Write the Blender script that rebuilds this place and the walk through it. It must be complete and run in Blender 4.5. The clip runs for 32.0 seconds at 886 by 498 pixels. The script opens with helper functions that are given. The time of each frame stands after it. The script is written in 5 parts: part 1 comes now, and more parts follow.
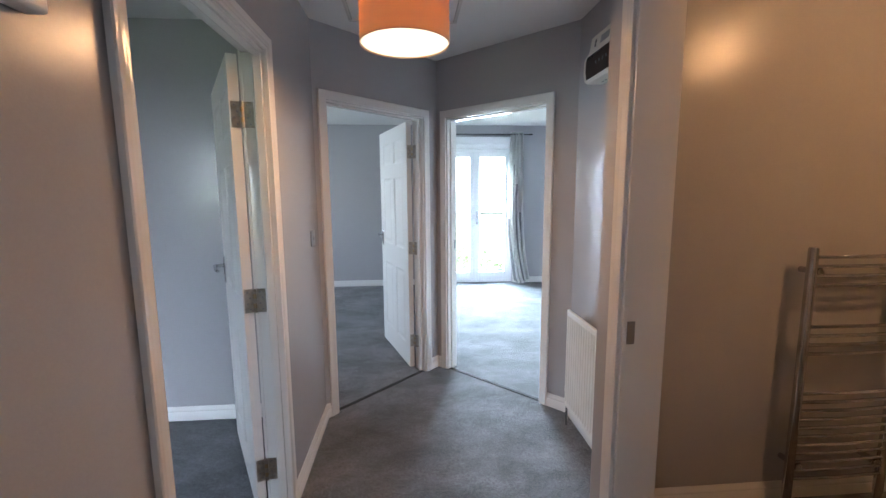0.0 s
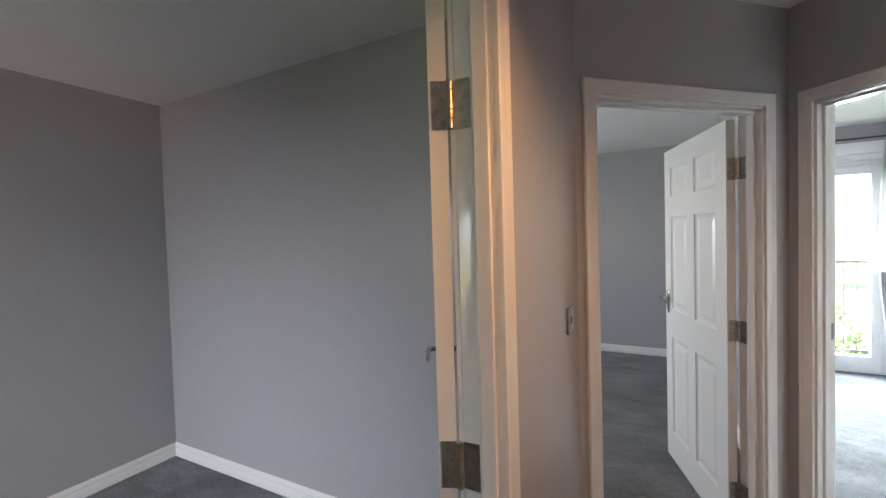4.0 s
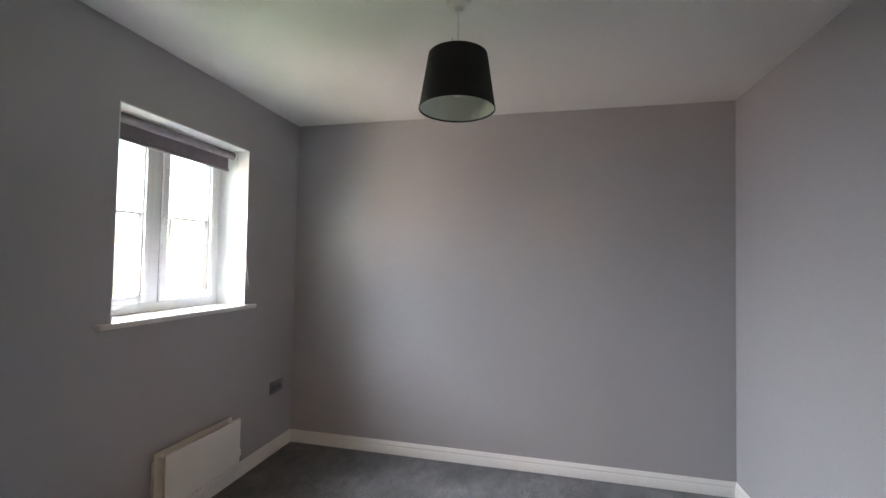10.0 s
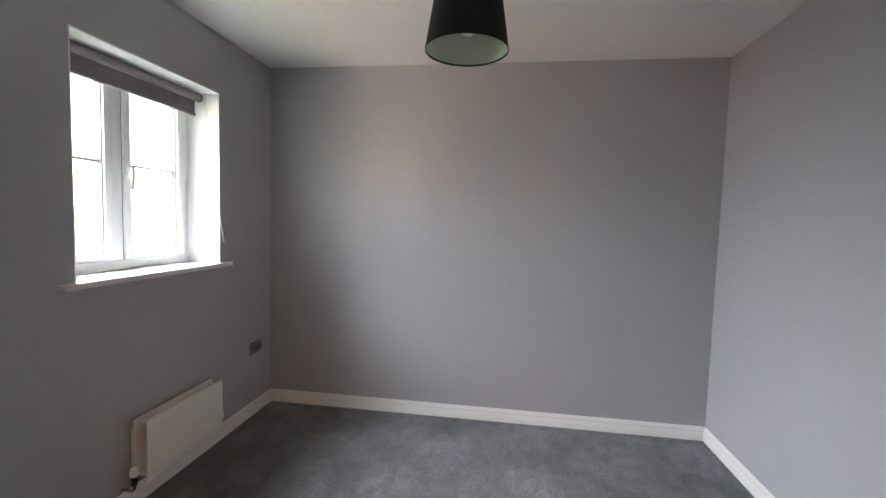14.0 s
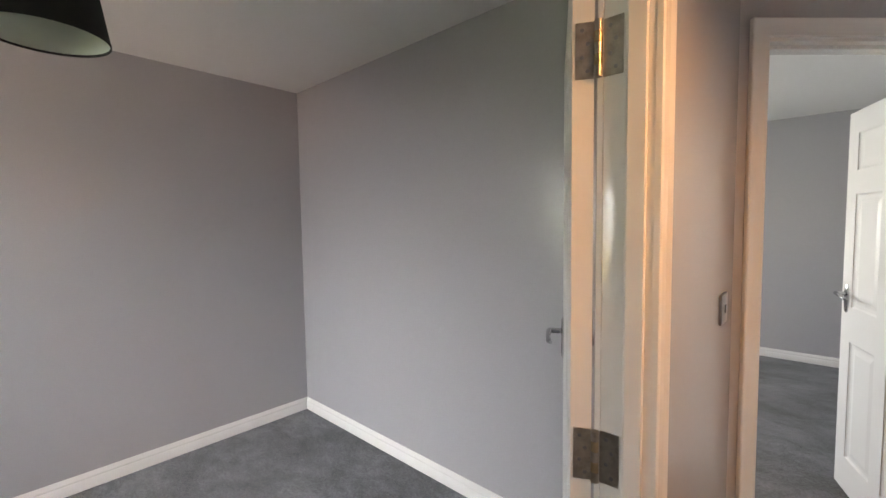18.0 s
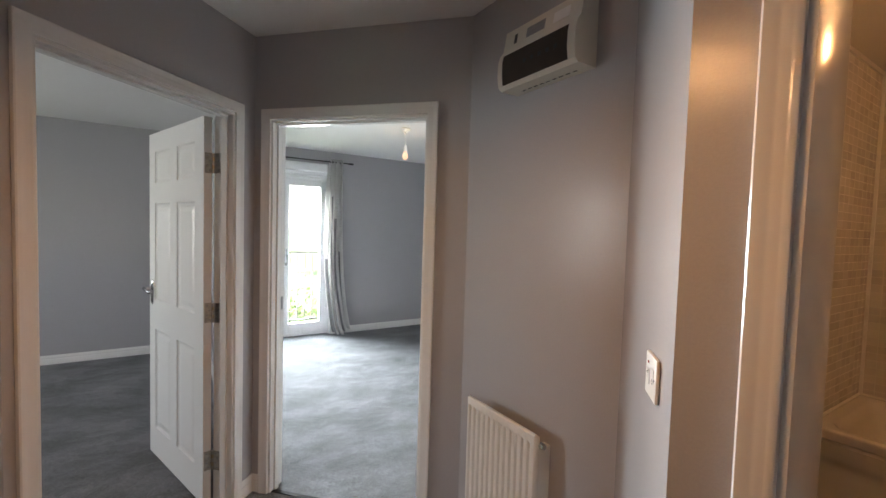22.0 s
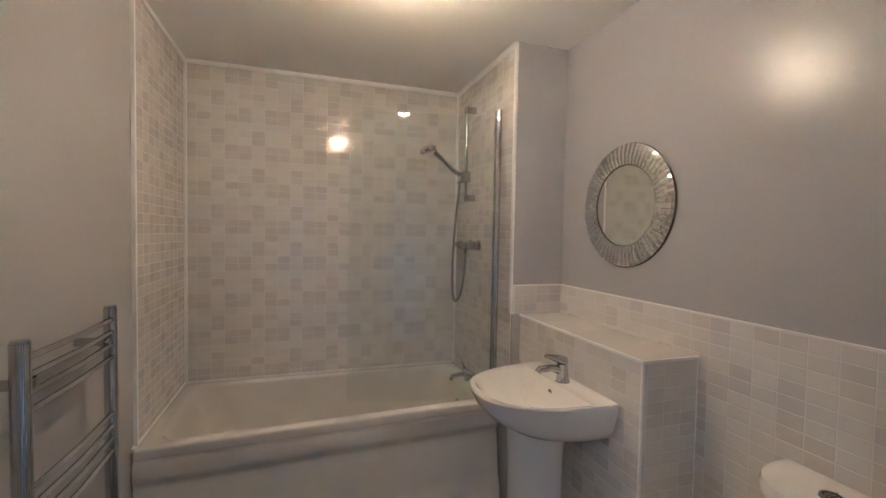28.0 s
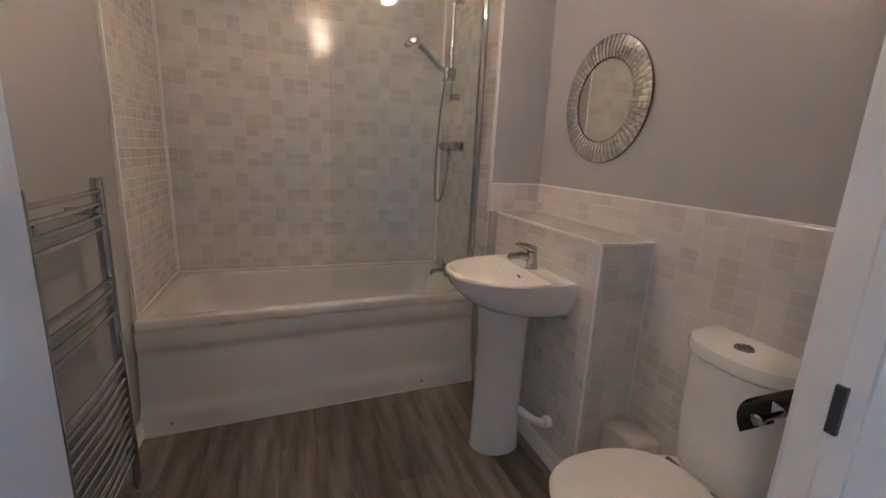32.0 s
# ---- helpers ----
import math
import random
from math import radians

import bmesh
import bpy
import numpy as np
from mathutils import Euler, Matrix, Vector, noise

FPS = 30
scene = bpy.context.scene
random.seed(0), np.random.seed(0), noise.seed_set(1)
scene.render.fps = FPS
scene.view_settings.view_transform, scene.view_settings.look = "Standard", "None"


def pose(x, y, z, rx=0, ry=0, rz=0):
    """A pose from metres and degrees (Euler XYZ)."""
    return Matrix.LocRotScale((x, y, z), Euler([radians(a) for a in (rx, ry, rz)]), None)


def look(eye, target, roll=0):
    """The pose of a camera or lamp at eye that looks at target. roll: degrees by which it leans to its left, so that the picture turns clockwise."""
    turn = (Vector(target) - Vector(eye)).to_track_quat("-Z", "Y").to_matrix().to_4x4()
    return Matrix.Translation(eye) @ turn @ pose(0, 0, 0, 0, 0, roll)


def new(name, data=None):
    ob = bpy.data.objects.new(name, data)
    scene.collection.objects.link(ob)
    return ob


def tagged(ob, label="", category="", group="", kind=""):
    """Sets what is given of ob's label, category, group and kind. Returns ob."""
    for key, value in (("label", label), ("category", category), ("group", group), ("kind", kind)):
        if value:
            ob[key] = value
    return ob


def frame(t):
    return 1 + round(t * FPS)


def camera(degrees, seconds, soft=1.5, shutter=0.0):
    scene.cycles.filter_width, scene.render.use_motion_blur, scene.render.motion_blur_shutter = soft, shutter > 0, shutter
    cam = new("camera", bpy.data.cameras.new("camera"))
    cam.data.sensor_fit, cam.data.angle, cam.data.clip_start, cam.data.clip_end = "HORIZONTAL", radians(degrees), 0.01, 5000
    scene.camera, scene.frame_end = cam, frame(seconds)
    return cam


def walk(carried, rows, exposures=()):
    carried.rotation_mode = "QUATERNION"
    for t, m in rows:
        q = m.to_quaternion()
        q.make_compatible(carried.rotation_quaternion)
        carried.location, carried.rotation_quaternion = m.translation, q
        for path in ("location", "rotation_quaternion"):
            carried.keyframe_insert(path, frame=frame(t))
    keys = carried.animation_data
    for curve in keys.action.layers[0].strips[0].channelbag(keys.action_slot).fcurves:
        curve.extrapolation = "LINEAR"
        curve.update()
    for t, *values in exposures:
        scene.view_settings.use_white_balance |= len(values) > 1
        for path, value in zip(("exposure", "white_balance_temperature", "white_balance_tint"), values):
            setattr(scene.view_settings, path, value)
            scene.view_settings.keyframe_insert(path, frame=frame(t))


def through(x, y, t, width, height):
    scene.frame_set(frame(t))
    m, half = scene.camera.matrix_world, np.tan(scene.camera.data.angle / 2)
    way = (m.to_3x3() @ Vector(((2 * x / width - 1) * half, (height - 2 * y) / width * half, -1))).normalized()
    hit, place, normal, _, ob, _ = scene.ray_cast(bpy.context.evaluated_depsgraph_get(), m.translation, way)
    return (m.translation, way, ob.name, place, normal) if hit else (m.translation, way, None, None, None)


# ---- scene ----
cam = camera(92.9, 32.0)


PATH = [
    (0, (0.287, 0.366, 1.446), (0.441, 2.341, 1.175), -0.4),
    (0.5, (0.298, 0.406, 1.45), (0.455, 2.382, 1.181), -0.4),
    (1, (0.312, 0.475, 1.455), (0.47, 2.451, 1.191), -0.5),
    (1.5, (0.284, 0.614, 1.454), (0.444, 2.591, 1.201), -0.6),
    (2, (0.26, 0.767, 1.455), (0.422, 2.748, 1.228), -1.0),
    (2.5, (0.267, 0.925, 1.466), (0.257, 2.917, 1.287), -2.6),
    (3, (0.242, 1.084, 1.476), (-0.081, 3.054, 1.356), -2.0),
    (3.5, (0.14, 1.217, 1.463), (-0.485, 3.113, 1.343), -1.9),
    (4, (0.027, 1.354, 1.483), (-0.914, 3.118, 1.42), -1.7),
    (4.5, (-0.045, 1.432, 1.489), (-1.244, 3.033, 1.479), -1.2),
    (6.5, (-0.036, 1.587, 1.51), (-1.915, 2.268, 1.574), -1.0),
    (7, (-0.052, 1.598, 1.499), (-1.98, 2.127, 1.559), -0.8),
    (7.5, (-0.096, 1.641, 1.461), (-2.051, 2.054, 1.545), 0.1),
    (8, (-0.130, 1.7, 1.453), (-2.119, 1.897, 1.541), 0.4),
    (8.5, (-0.146, 1.737, 1.446), (-2.142, 1.639, 1.537), 0.2),
    (9, (-0.125, 1.789, 1.426), (-2.091, 1.436, 1.531), 0.9),
    (9.5, (-0.121, 1.823, 1.412), (-2.075, 1.408, 1.508), 0.8),
    (10, (-0.107, 1.853, 1.386), (-2.055, 1.404, 1.45), 1.1),
    (10.5, (-0.080, 1.861, 1.368), (-2.027, 1.402, 1.361), 1.4),
    (11, (-0.071, 1.89, 1.355), (-2.011, 1.411, 1.288), 1.8),
    (11.5, (-0.078, 1.887, 1.351), (-2.016, 1.405, 1.234), 2.1),
    (12, (-0.098, 1.871, 1.355), (-2.033, 1.387, 1.205), 2.2),
    (12.5, (-0.108, 1.83, 1.373), (-2.045, 1.357, 1.217), 2.3),
    (13, (-0.118, 1.757, 1.38), (-2.065, 1.324, 1.233), 1.6),
    (13.5, (-0.140, 1.718, 1.375), (-2.102, 1.354, 1.236), 1.5),
    (15.5, (-0.226, 1.567, 1.388), (-2.213, 1.777, 1.280), 0.6),
    (16, (-0.240, 1.546, 1.405), (-2.170, 2.040, 1.292), -0.1),
    (16.5, (-0.240, 1.480, 1.440), (-2.060, 2.289, 1.317), 0.2),
    (17, (-0.142, 1.399, 1.44), (-1.825, 2.472, 1.322), -0.1),
    (17.5, (-0.082, 1.37, 1.437), (-1.609, 2.655, 1.312), -0.4),
    (18, (-0.049, 1.374, 1.445), (-1.398, 2.845, 1.319), -0.8),
    (18.5, (-0.018, 1.371, 1.441), (-1.228, 2.959, 1.316), -0.7),
    (19, (0.004, 1.355, 1.439), (-0.996, 3.083, 1.318), -0.0),
    (19.5, (0.057, 1.344, 1.43), (-0.605, 3.229, 1.338), 0.7),
    (20, (0.092, 1.306, 1.435), (-0.29, 3.268, 1.351), 0.9),
    (20.5, (0.138, 1.285, 1.443), (0.137, 3.282, 1.35), 1.0),
    (21, (0.135, 1.287, 1.455), (0.535, 3.245, 1.368), 1.3),
    (21.5, (0.154, 1.298, 1.448), (0.892, 3.155, 1.364), 1.5),
    (22, (0.157, 1.294, 1.455), (1.225, 2.982, 1.362), 1.7),
    (22.5, (0.23, 1.292, 1.445), (1.592, 2.754, 1.354), 1.9),
    (23, (0.291, 1.299, 1.435), (1.883, 2.507, 1.346), 2.3),
    (23.5, (0.351, 1.283, 1.435), (2.121, 2.21, 1.35), 2.6),
    (24, (0.475, 1.236, 1.464), (2.388, 1.814, 1.377), 2.8),
    (24.5, (0.602, 1.221, 1.489), (2.578, 1.525, 1.423), 2.3),
    (25, (0.695, 1.2, 1.488), (2.687, 1.374, 1.444), 1.9),
    (25.5, (0.739, 1.205, 1.489), (2.739, 1.188, 1.464), 2.0),
    (26, (0.792, 1.267, 1.51), (2.778, 1.034, 1.518), 1.6),
    (26.5, (0.816, 1.342, 1.52), (2.772, 0.924, 1.544), 1.5),
    (28.5, (0.799, 1.387, 1.429), (2.684, 0.726, 1.322), 1.1),
    (29, (0.758, 1.385, 1.412), (2.638, 0.729, 1.229), 1.2),
    (29.5, (0.737, 1.378, 1.39), (2.609, 0.715, 1.157), 1.3),
    (30, (0.726, 1.378, 1.368), (2.589, 0.716, 1.068), 1.6),
    (30.5, (0.719, 1.384, 1.343), (2.568, 0.714, 0.981), 2.0),
    (31, (0.71, 1.387, 1.327), (2.549, 0.719, 0.912), 2.4),
    (31.5, (0.71, 1.394, 1.318), (2.538, 0.72, 0.87), 2.7),
    (32, (0.71, 1.37, 1.334), (2.542, 0.698, 0.894), 2.7),
]
walk(cam, [(t, look(eye, target, roll)) for t, eye, target, roll in PATH],
     exposures=[(0.0, 3.54, 5850, 7), (2.0, 3.52, 6300, 8), (3.0, 3.11, 6700, 8), (4.0, 3.23, 6800, 10), (5.0, 3.46, 6800, 10), (7.0, 3.86, 7000, 10), (8.0, 3.62, 6900, 10), (9.0, 3.53, 6900, 11), (13.0, 3.52, 6800, 11), (15.5, 3.86, 7000, 8),
                (17.0, 3.93, 7100, 8), (18.0, 3.70, 7500, 12), (19.0, 3.48, 7500, 12), (20.0, 3.28, 7600, 13), (21.0, 3.10, 7500, 10), (22.0, 3.03, 7100, 11), (23.0, 3.28, 7100, 11), (24.0, 3.75, 7000, 9),
                (25.0, 3.84, 5300, 1), (26.0, 3.79, 4250, -4), (28.5, 4.10, 3850, -9), (29.5, 4.08, 3850, -8), (32.0, 3.86, 3900, -4)])

# ---- light ----
world = bpy.data.worlds.new("sky")
scene.world = world
world.use_nodes = True
wn = world.node_tree.nodes
sky = wn.new("ShaderNodeTexSky")
sky.sky_type, sky.sun_disc = "NISHITA", False
sky.sun_elevation, sky.sun_rotation = radians(48), radians(250)
sky.air_density, sky.dust_density, sky.ozone_density = 1.2, 1.0, 1.0
wn["Background"].inputs["Strength"].default_value = 0.15
world.node_tree.links.new(sky.outputs[0], wn["Background"].inputs["Color"])


def lamp(name, kind, m, energy, colour, **more):
    data = bpy.data.lights.new(name, kind)
    data.energy, data.color = energy, colour
    if kind == "AREA":
        data.spread = radians(more.get("spread", 180))
        data.shape, data.size, data.size_y = more.get("shape", "RECTANGLE"), more["size"], more["size_y"]
    elif kind == "SUN":
        data.angle = radians(more["angle"])
    else:
        data.shadow_soft_size = more["radius"]
    ob = new(name, data)
    ob.matrix_world = m
    return ob


lamp("sun", "SUN", look((0, 0, 60), (-50, 12, 0)), 5.0, (1.0, 0.95, 0.88), angle=6)
# area lamps at the outer side of each window, standing in for sky light
lamp("window_light_bedroom", "AREA", look((-2.05, -0.80, 1.95), (-2.15, 1.6, 0.15)), 11.2, (0.83, 0.89, 1.0), size=1.2, size_y=1.0, spread=98)
# two added lamps imitate light bounced off the lawn and the brick house
lamp("window_light_bedroom_lawn", "AREA", look((-2.75, -1.0, 1.0), (-1.0, 3.0, 2.05)), 0.5, (0.80, 1.0, 0.60), size=0.6, size_y=0.6, spread=70)
lamp("window_light_bedroom_brick", "AREA", look((-1.40, -1.0, 1.05), (-3.0, 2.2, 1.95)), 1.2, (1.0, 0.76, 0.70), size=0.6, size_y=0.6, spread=70)
lamp("window_light_living", "AREA", look((1.30, 7.34, 1.05), (1.25, 4.0, -0.35)), 35, (0.78, 0.89, 1.0), size=1.2, size_y=1.8, spread=104)
lamp("window_light_second_bedroom", "AREA", look((-3.62, 5.20, 1.66), (-1.2, 5.0, 0.95)), 11, (0.86, 0.92, 1.0), size=1.2, size_y=1.2, spread=140)
# lamps of the flat
lamp("hall_shade_light", "AREA", pose(0.28, 2.0, 1.972), 0.92, (1.0, 0.51, 0.22), size=0.30, size_y=0.30, shape="ELLIPSE")
lamp("hall_bulb", "POINT", pose(0.28, 2.0, 2.09), 0.82, (1.0, 0.49, 0.21), radius=0.035)
lamp("bathroom_bulb", "POINT", pose(2.25, 1.065, 2.30), 3.7, (1.0, 0.47, 0.18), radius=0.04)
lamp("living_bulb", "POINT", pose(2.06, 5.05, 2.17), 4.2, (1.0, 0.62, 0.34), radius=0.03)


# ---- materials ----
def material(name, base, rough=0.6, metal=0.0, second=None, mix_scale=3.0, grain=60.0, grain_amount=0.0, bump=0.0, bump_scale=120.0,
             rough_var=0.0, coat=0.0, stretch=(1, 1, 1), random_amount=0.0, transmission=0.0, emit=None, spec=0.5, sheen=0.0, detail=6.0):
    m = bpy.data.materials.new(name)
    m.use_nodes = True
    t = m.node_tree
    n, l = t.nodes, t.links
    b = n["Principled BSDF"]
    b.inputs["Base Color"].default_value = (*base, 1)
    b.inputs["Roughness"].default_value, b.inputs["Metallic"].default_value = rough, metal
    b.inputs["Coat Weight"].default_value, b.inputs["Transmission Weight"].default_value = coat, transmission
    b.inputs["Specular IOR Level"].default_value, b.inputs["Sheen Weight"].default_value = spec, sheen
    co = n.new("ShaderNodeTexCoord")
    mp = n.new("ShaderNodeMapping")
    mp.inputs["Scale"].default_value = stretch
    l.new(co.outputs["Object"], mp.inputs["Vector"])

    def tex(scale, det=6.0):
        x = n.new("ShaderNodeTexNoise")
        x.inputs["Scale"].default_value, x.inputs["Detail"].default_value = scale, det
        l.new(mp.outputs[0], x.inputs["Vector"])
        return x

    def mixed(fac, a, c, amount=None, blend="MIX"):
        x = n.new("ShaderNodeMix")
        x.data_type, x.blend_type = "RGBA", blend
        if amount is None:
            l.new(fac, x.inputs[0])
        else:
            x.inputs[0].default_value = amount
        for sock, v in ((x.inputs[6], a), (x.inputs[7], c)):
            if hasattr(v, "is_linked"):
                l.new(v, sock)
            else:
                sock.default_value = (*v, 1)
        return x.outputs[2]

    colour = None
    if second:
        ramp = n.new("ShaderNodeValToRGB")
        ramp.color_ramp.elements[0].position, ramp.color_ramp.elements[1].position = 0.35, 0.68
        l.new(tex(mix_scale, 3.0).outputs["Fac"], ramp.inputs[0])
        colour = mixed(ramp.outputs["Color"], base, second)
    if grain_amount:
        g = n.new("ShaderNodeMapRange")
        g.inputs["To Min"].default_value, g.inputs["To Max"].default_value = 1 - grain_amount, 1 + grain_amount
        l.new(tex(grain, detail).outputs["Fac"], g.inputs["Value"])
        x = n.new("ShaderNodeVectorMath")
        x.operation = "SCALE"
        if colour is None:
            x.inputs[0].default_value = base
        else:
            l.new(colour, x.inputs[0])
        l.new(g.outputs[0], x.inputs["Scale"])
        colour = x.outputs[0]
    if random_amount:
        oi, gi = n.new("ShaderNodeObjectInfo"), n.new("ShaderNodeNewGeometry")
        add = n.new("ShaderNodeMath")
        add.operation = "ADD"
        l.new(oi.outputs["Random"], add.inputs[0])
        l.new(gi.outputs["Random Per Island"], add.inputs[1])
        fr = n.new("ShaderNodeMath")
        fr.operation = "FRACT"
        l.new(add.outputs[0], fr.inputs[0])
        g = n.new("ShaderNodeMapRange")
        g.inputs["To Min"].default_value, g.inputs["To Max"].default_value = 1 - random_amount, 1 + random_amount
        l.new(fr.outputs[0], g.inputs["Value"])
        x = n.new("ShaderNodeVectorMath")
        x.operation = "SCALE"
        if colour is None:
            x.inputs[0].default_value = base
        else:
            l.new(colour, x.inputs[0])
        l.new(g.outputs[0], x.inputs["Scale"])
        colour = x.outputs[0]
    if colour is not None:
        l.new(colour, b.inputs["Base Color"])
    if rough_var:
        g = n.new("ShaderNodeMapRange")
        g.inputs["To Min"].default_value, g.inputs["To Max"].default_value = rough - rough_var, rough + rough_var
        l.new(tex(mix_scale * 1.7, 4.0).outputs["Fac"], g.inputs["Value"])
        l.new(g.outputs[0], b.inputs["Roughness"])
    if bump:
        bp = n.new("ShaderNodeBump")
        bp.inputs["Strength"].default_value, bp.inputs["Distance"].default_value = bump, 0.01
        l.new(tex(bump_scale, 4.0).outputs["Fac"], bp.inputs["Height"])
        l.new(bp.outputs[0], b.inputs["Normal"])
    if emit:
        b.inputs["Emission Color"].default_value, b.inputs["Emission Strength"].default_value = (*emit[0], 1), emit[1]
    return m


M_WALL = material("grey wall paint", (0.435, 0.428, 0.442), 0.25, grain=150, grain_amount=0.05, detail=8.0, bump=0.05, bump_scale=210)
M_CEIL = material("white ceiling paint", (0.80, 0.80, 0.79), 0.8, grain=120, grain_amount=0.03, bump=0.06, bump_scale=180)
M_WHITE = material("white gloss woodwork", (0.80, 0.79, 0.77), 0.14, grain=40, grain_amount=0.012, bump=0.006, bump_scale=40, rough_var=0.03)
M_DOOR = material("white satin door paint", (0.80, 0.79, 0.77), 0.32, grain=40, grain_amount=0.015, bump=0.02, bump_scale=60, stretch=(5, 5, 1))
M_CARPET = material("dark grey plush carpet", (0.138, 0.144, 0.156), 0.95, grain=70, grain_amount=0.9, detail=9.0, bump=0.9, bump_scale=300, sheen=0.25, spec=0.1)
M_PVC = material("white window plastic", (0.85, 0.85, 0.86), 0.25, second=(0.83, 0.83, 0.84), mix_scale=5)
M_CHROME = material("polished chrome", (0.53, 0.53, 0.54), 0.07, metal=1.0, second=(0.47, 0.47, 0.48), mix_scale=20, rough_var=0.03)
M_HINGE = material("worn steel hinge", (0.52, 0.49, 0.44), 0.33, metal=1.0, second=(0.36, 0.33, 0.28), mix_scale=40, grain=300, grain_amount=0.15, rough_var=0.1)
M_BRASS = material("brass hinge pin", (0.52, 0.42, 0.27), 0.3, metal=1.0, second=(0.42, 0.34, 0.22), mix_scale=60)
M_RAD = material("white radiator enamel", (0.78, 0.77, 0.73), 0.35, second=(0.74, 0.73, 0.69), mix_scale=5)
M_DARKGAP = material("dark shadow gap", (0.02, 0.02, 0.02), 0.9)
M_STEEL = material("brushed steel plate", (0.34, 0.34, 0.35), 0.38, metal=1.0, second=(0.30, 0.30, 0.31), mix_scale=30, stretch=(1, 1, 12))
M_BLACK = material("black fabric shade", (0.012, 0.011, 0.013), 0.85, second=(0.018, 0.016, 0.018), mix_scale=30, bump=0.25, bump_scale=700)
M_LINING = material("pale shade lining", (0.62, 0.66, 0.60), 0.7, second=(0.58, 0.62, 0.56), mix_scale=8)
M_PLASTIC = material("white plastic", (0.80, 0.79, 0.76), 0.35, second=(0.77, 0.76, 0.73), mix_scale=12)
M_CREAM = material("cream consumer unit plastic", (0.66, 0.63, 0.55), 0.4, second=(0.62, 0.59, 0.51), mix_scale=6)
# near-black gloss for the roll holder's cover and the house panes
M_DARK_GLOSS = material("dark reflecting gloss", (0.035, 0.033, 0.035), 0.12, second=(0.045, 0.043, 0.045), mix_scale=9)
M_FLAP = material("brown smoked flap", (0.10, 0.075, 0.065), 0.15, second=(0.085, 0.065, 0.055), mix_scale=9)
M_CERAMIC = material("white glazed ceramic", (0.84, 0.83, 0.81), 0.08, second=(0.82, 0.81, 0.79), mix_scale=3, coat=0.4)
M_ACRYLIC = material("white bath acrylic", (0.73, 0.71, 0.68), 0.16, second=(0.70, 0.68, 0.65), mix_scale=4, coat=0.2)
M_TRIM = material("white tile trim", (0.80, 0.79, 0.77), 0.3, second=(0.76, 0.75, 0.73), mix_scale=9)
M_GROUT = material("pale grout", (0.73, 0.71, 0.685), 0.6, second=(0.69, 0.672, 0.645), mix_scale=9)
M_TILE = material("cream mosaic tile", (0.67, 0.645, 0.61), 0.13, second=(0.69, 0.67, 0.64), mix_scale=7, random_amount=0.04, coat=0.15, bump=0.02, bump_scale=14)
M_TILE_B = material("beige mosaic tile", (0.595, 0.562, 0.53), 0.13, second=(0.64, 0.612, 0.58), mix_scale=14, random_amount=0.04, coat=0.15, bump=0.02, bump_scale=14)
M_TILE_C = material("grey lilac mosaic tile", (0.58, 0.556, 0.55), 0.13, second=(0.63, 0.607, 0.597), mix_scale=14, random_amount=0.04, coat=0.15, bump=0.02, bump_scale=14)
M_PLANK = material("grey brown wood effect plank", (0.20, 0.172, 0.148), 0.40, second=(0.055, 0.046, 0.039), mix_scale=2.6, grain=34, grain_amount=0.45, bump=0.12, bump_scale=80, stretch=(0.9, 7, 1), random_amount=0.38)
M_GRASS = material("lawn", (0.11, 0.15, 0.06), 0.9, second=(0.16, 0.19, 0.09), mix_scale=0.6, grain=8, grain_amount=0.4, bump=0.5, bump_scale=20)
M_LEAF = material("leaves", (0.07, 0.12, 0.03), 0.6, second=(0.10, 0.15, 0.04), mix_scale=6, random_amount=0.35)
M_BARK = material("bark", (0.12, 0.09, 0.07), 0.9, second=(0.08, 0.06, 0.05), mix_scale=12, bump=0.6, bump_scale=40)
M_BRICK = material("red brick", (0.34, 0.16, 0.11), 0.85, second=(0.26, 0.13, 0.09), mix_scale=2.2, grain=30, grain_amount=0.2, bump=0.3, bump_scale=60, random_amount=0.15)
M_ROOF = material("slate roof", (0.12, 0.12, 0.13), 0.8, second=(0.16, 0.15, 0.15), mix_scale=3, bump=0.3, bump_scale=20)
M_RAIL = material("black painted iron", (0.05, 0.05, 0.05), 0.45, second=(0.045, 0.04, 0.04), mix_scale=30)
M_CURTAIN = material("white curtain cloth", (0.74, 0.73, 0.71), 0.85, second=(0.70, 0.69, 0.67), mix_scale=14, bump=0.25, bump_scale=500, sheen=0.2)
M_CURTAIN_G = material("grey curtain stripe", (0.24, 0.24, 0.25), 0.85, second=(0.30, 0.30, 0.31), mix_scale=14, bump=0.25, bump_scale=500, sheen=0.2)
M_BLIND = material("mauve grey blind cloth", (0.24, 0.21, 0.23), 0.8, second=(0.20, 0.175, 0.19), mix_scale=20, bump=0.2, bump_scale=400)
M_MIRROR = material("mirror silver", (0.86, 0.86, 0.84), 0.02, metal=1.0)
M_MIRROR_B = material("bevelled mirror facet", (0.84, 0.84, 0.83), 0.10, metal=1.0, random_amount=0.07)
M_MIRRORBACK = material("dark mirror edge", (0.05, 0.045, 0.04), 0.4, second=(0.07, 0.06, 0.05), mix_scale=30)
M_BLACKPLASTIC = material("black plastic", (0.02, 0.02, 0.02), 0.3, second=(0.03, 0.03, 0.03), mix_scale=20)
M_RED = material("red rocker", (0.5, 0.03, 0.03), 0.4, second=(0.42, 0.03, 0.03), mix_scale=40)
M_DIFFUSER = material("lit shade diffuser", (0.9, 0.8, 0.6), 0.6, emit=((1.0, 0.83, 0.46), 0.15))
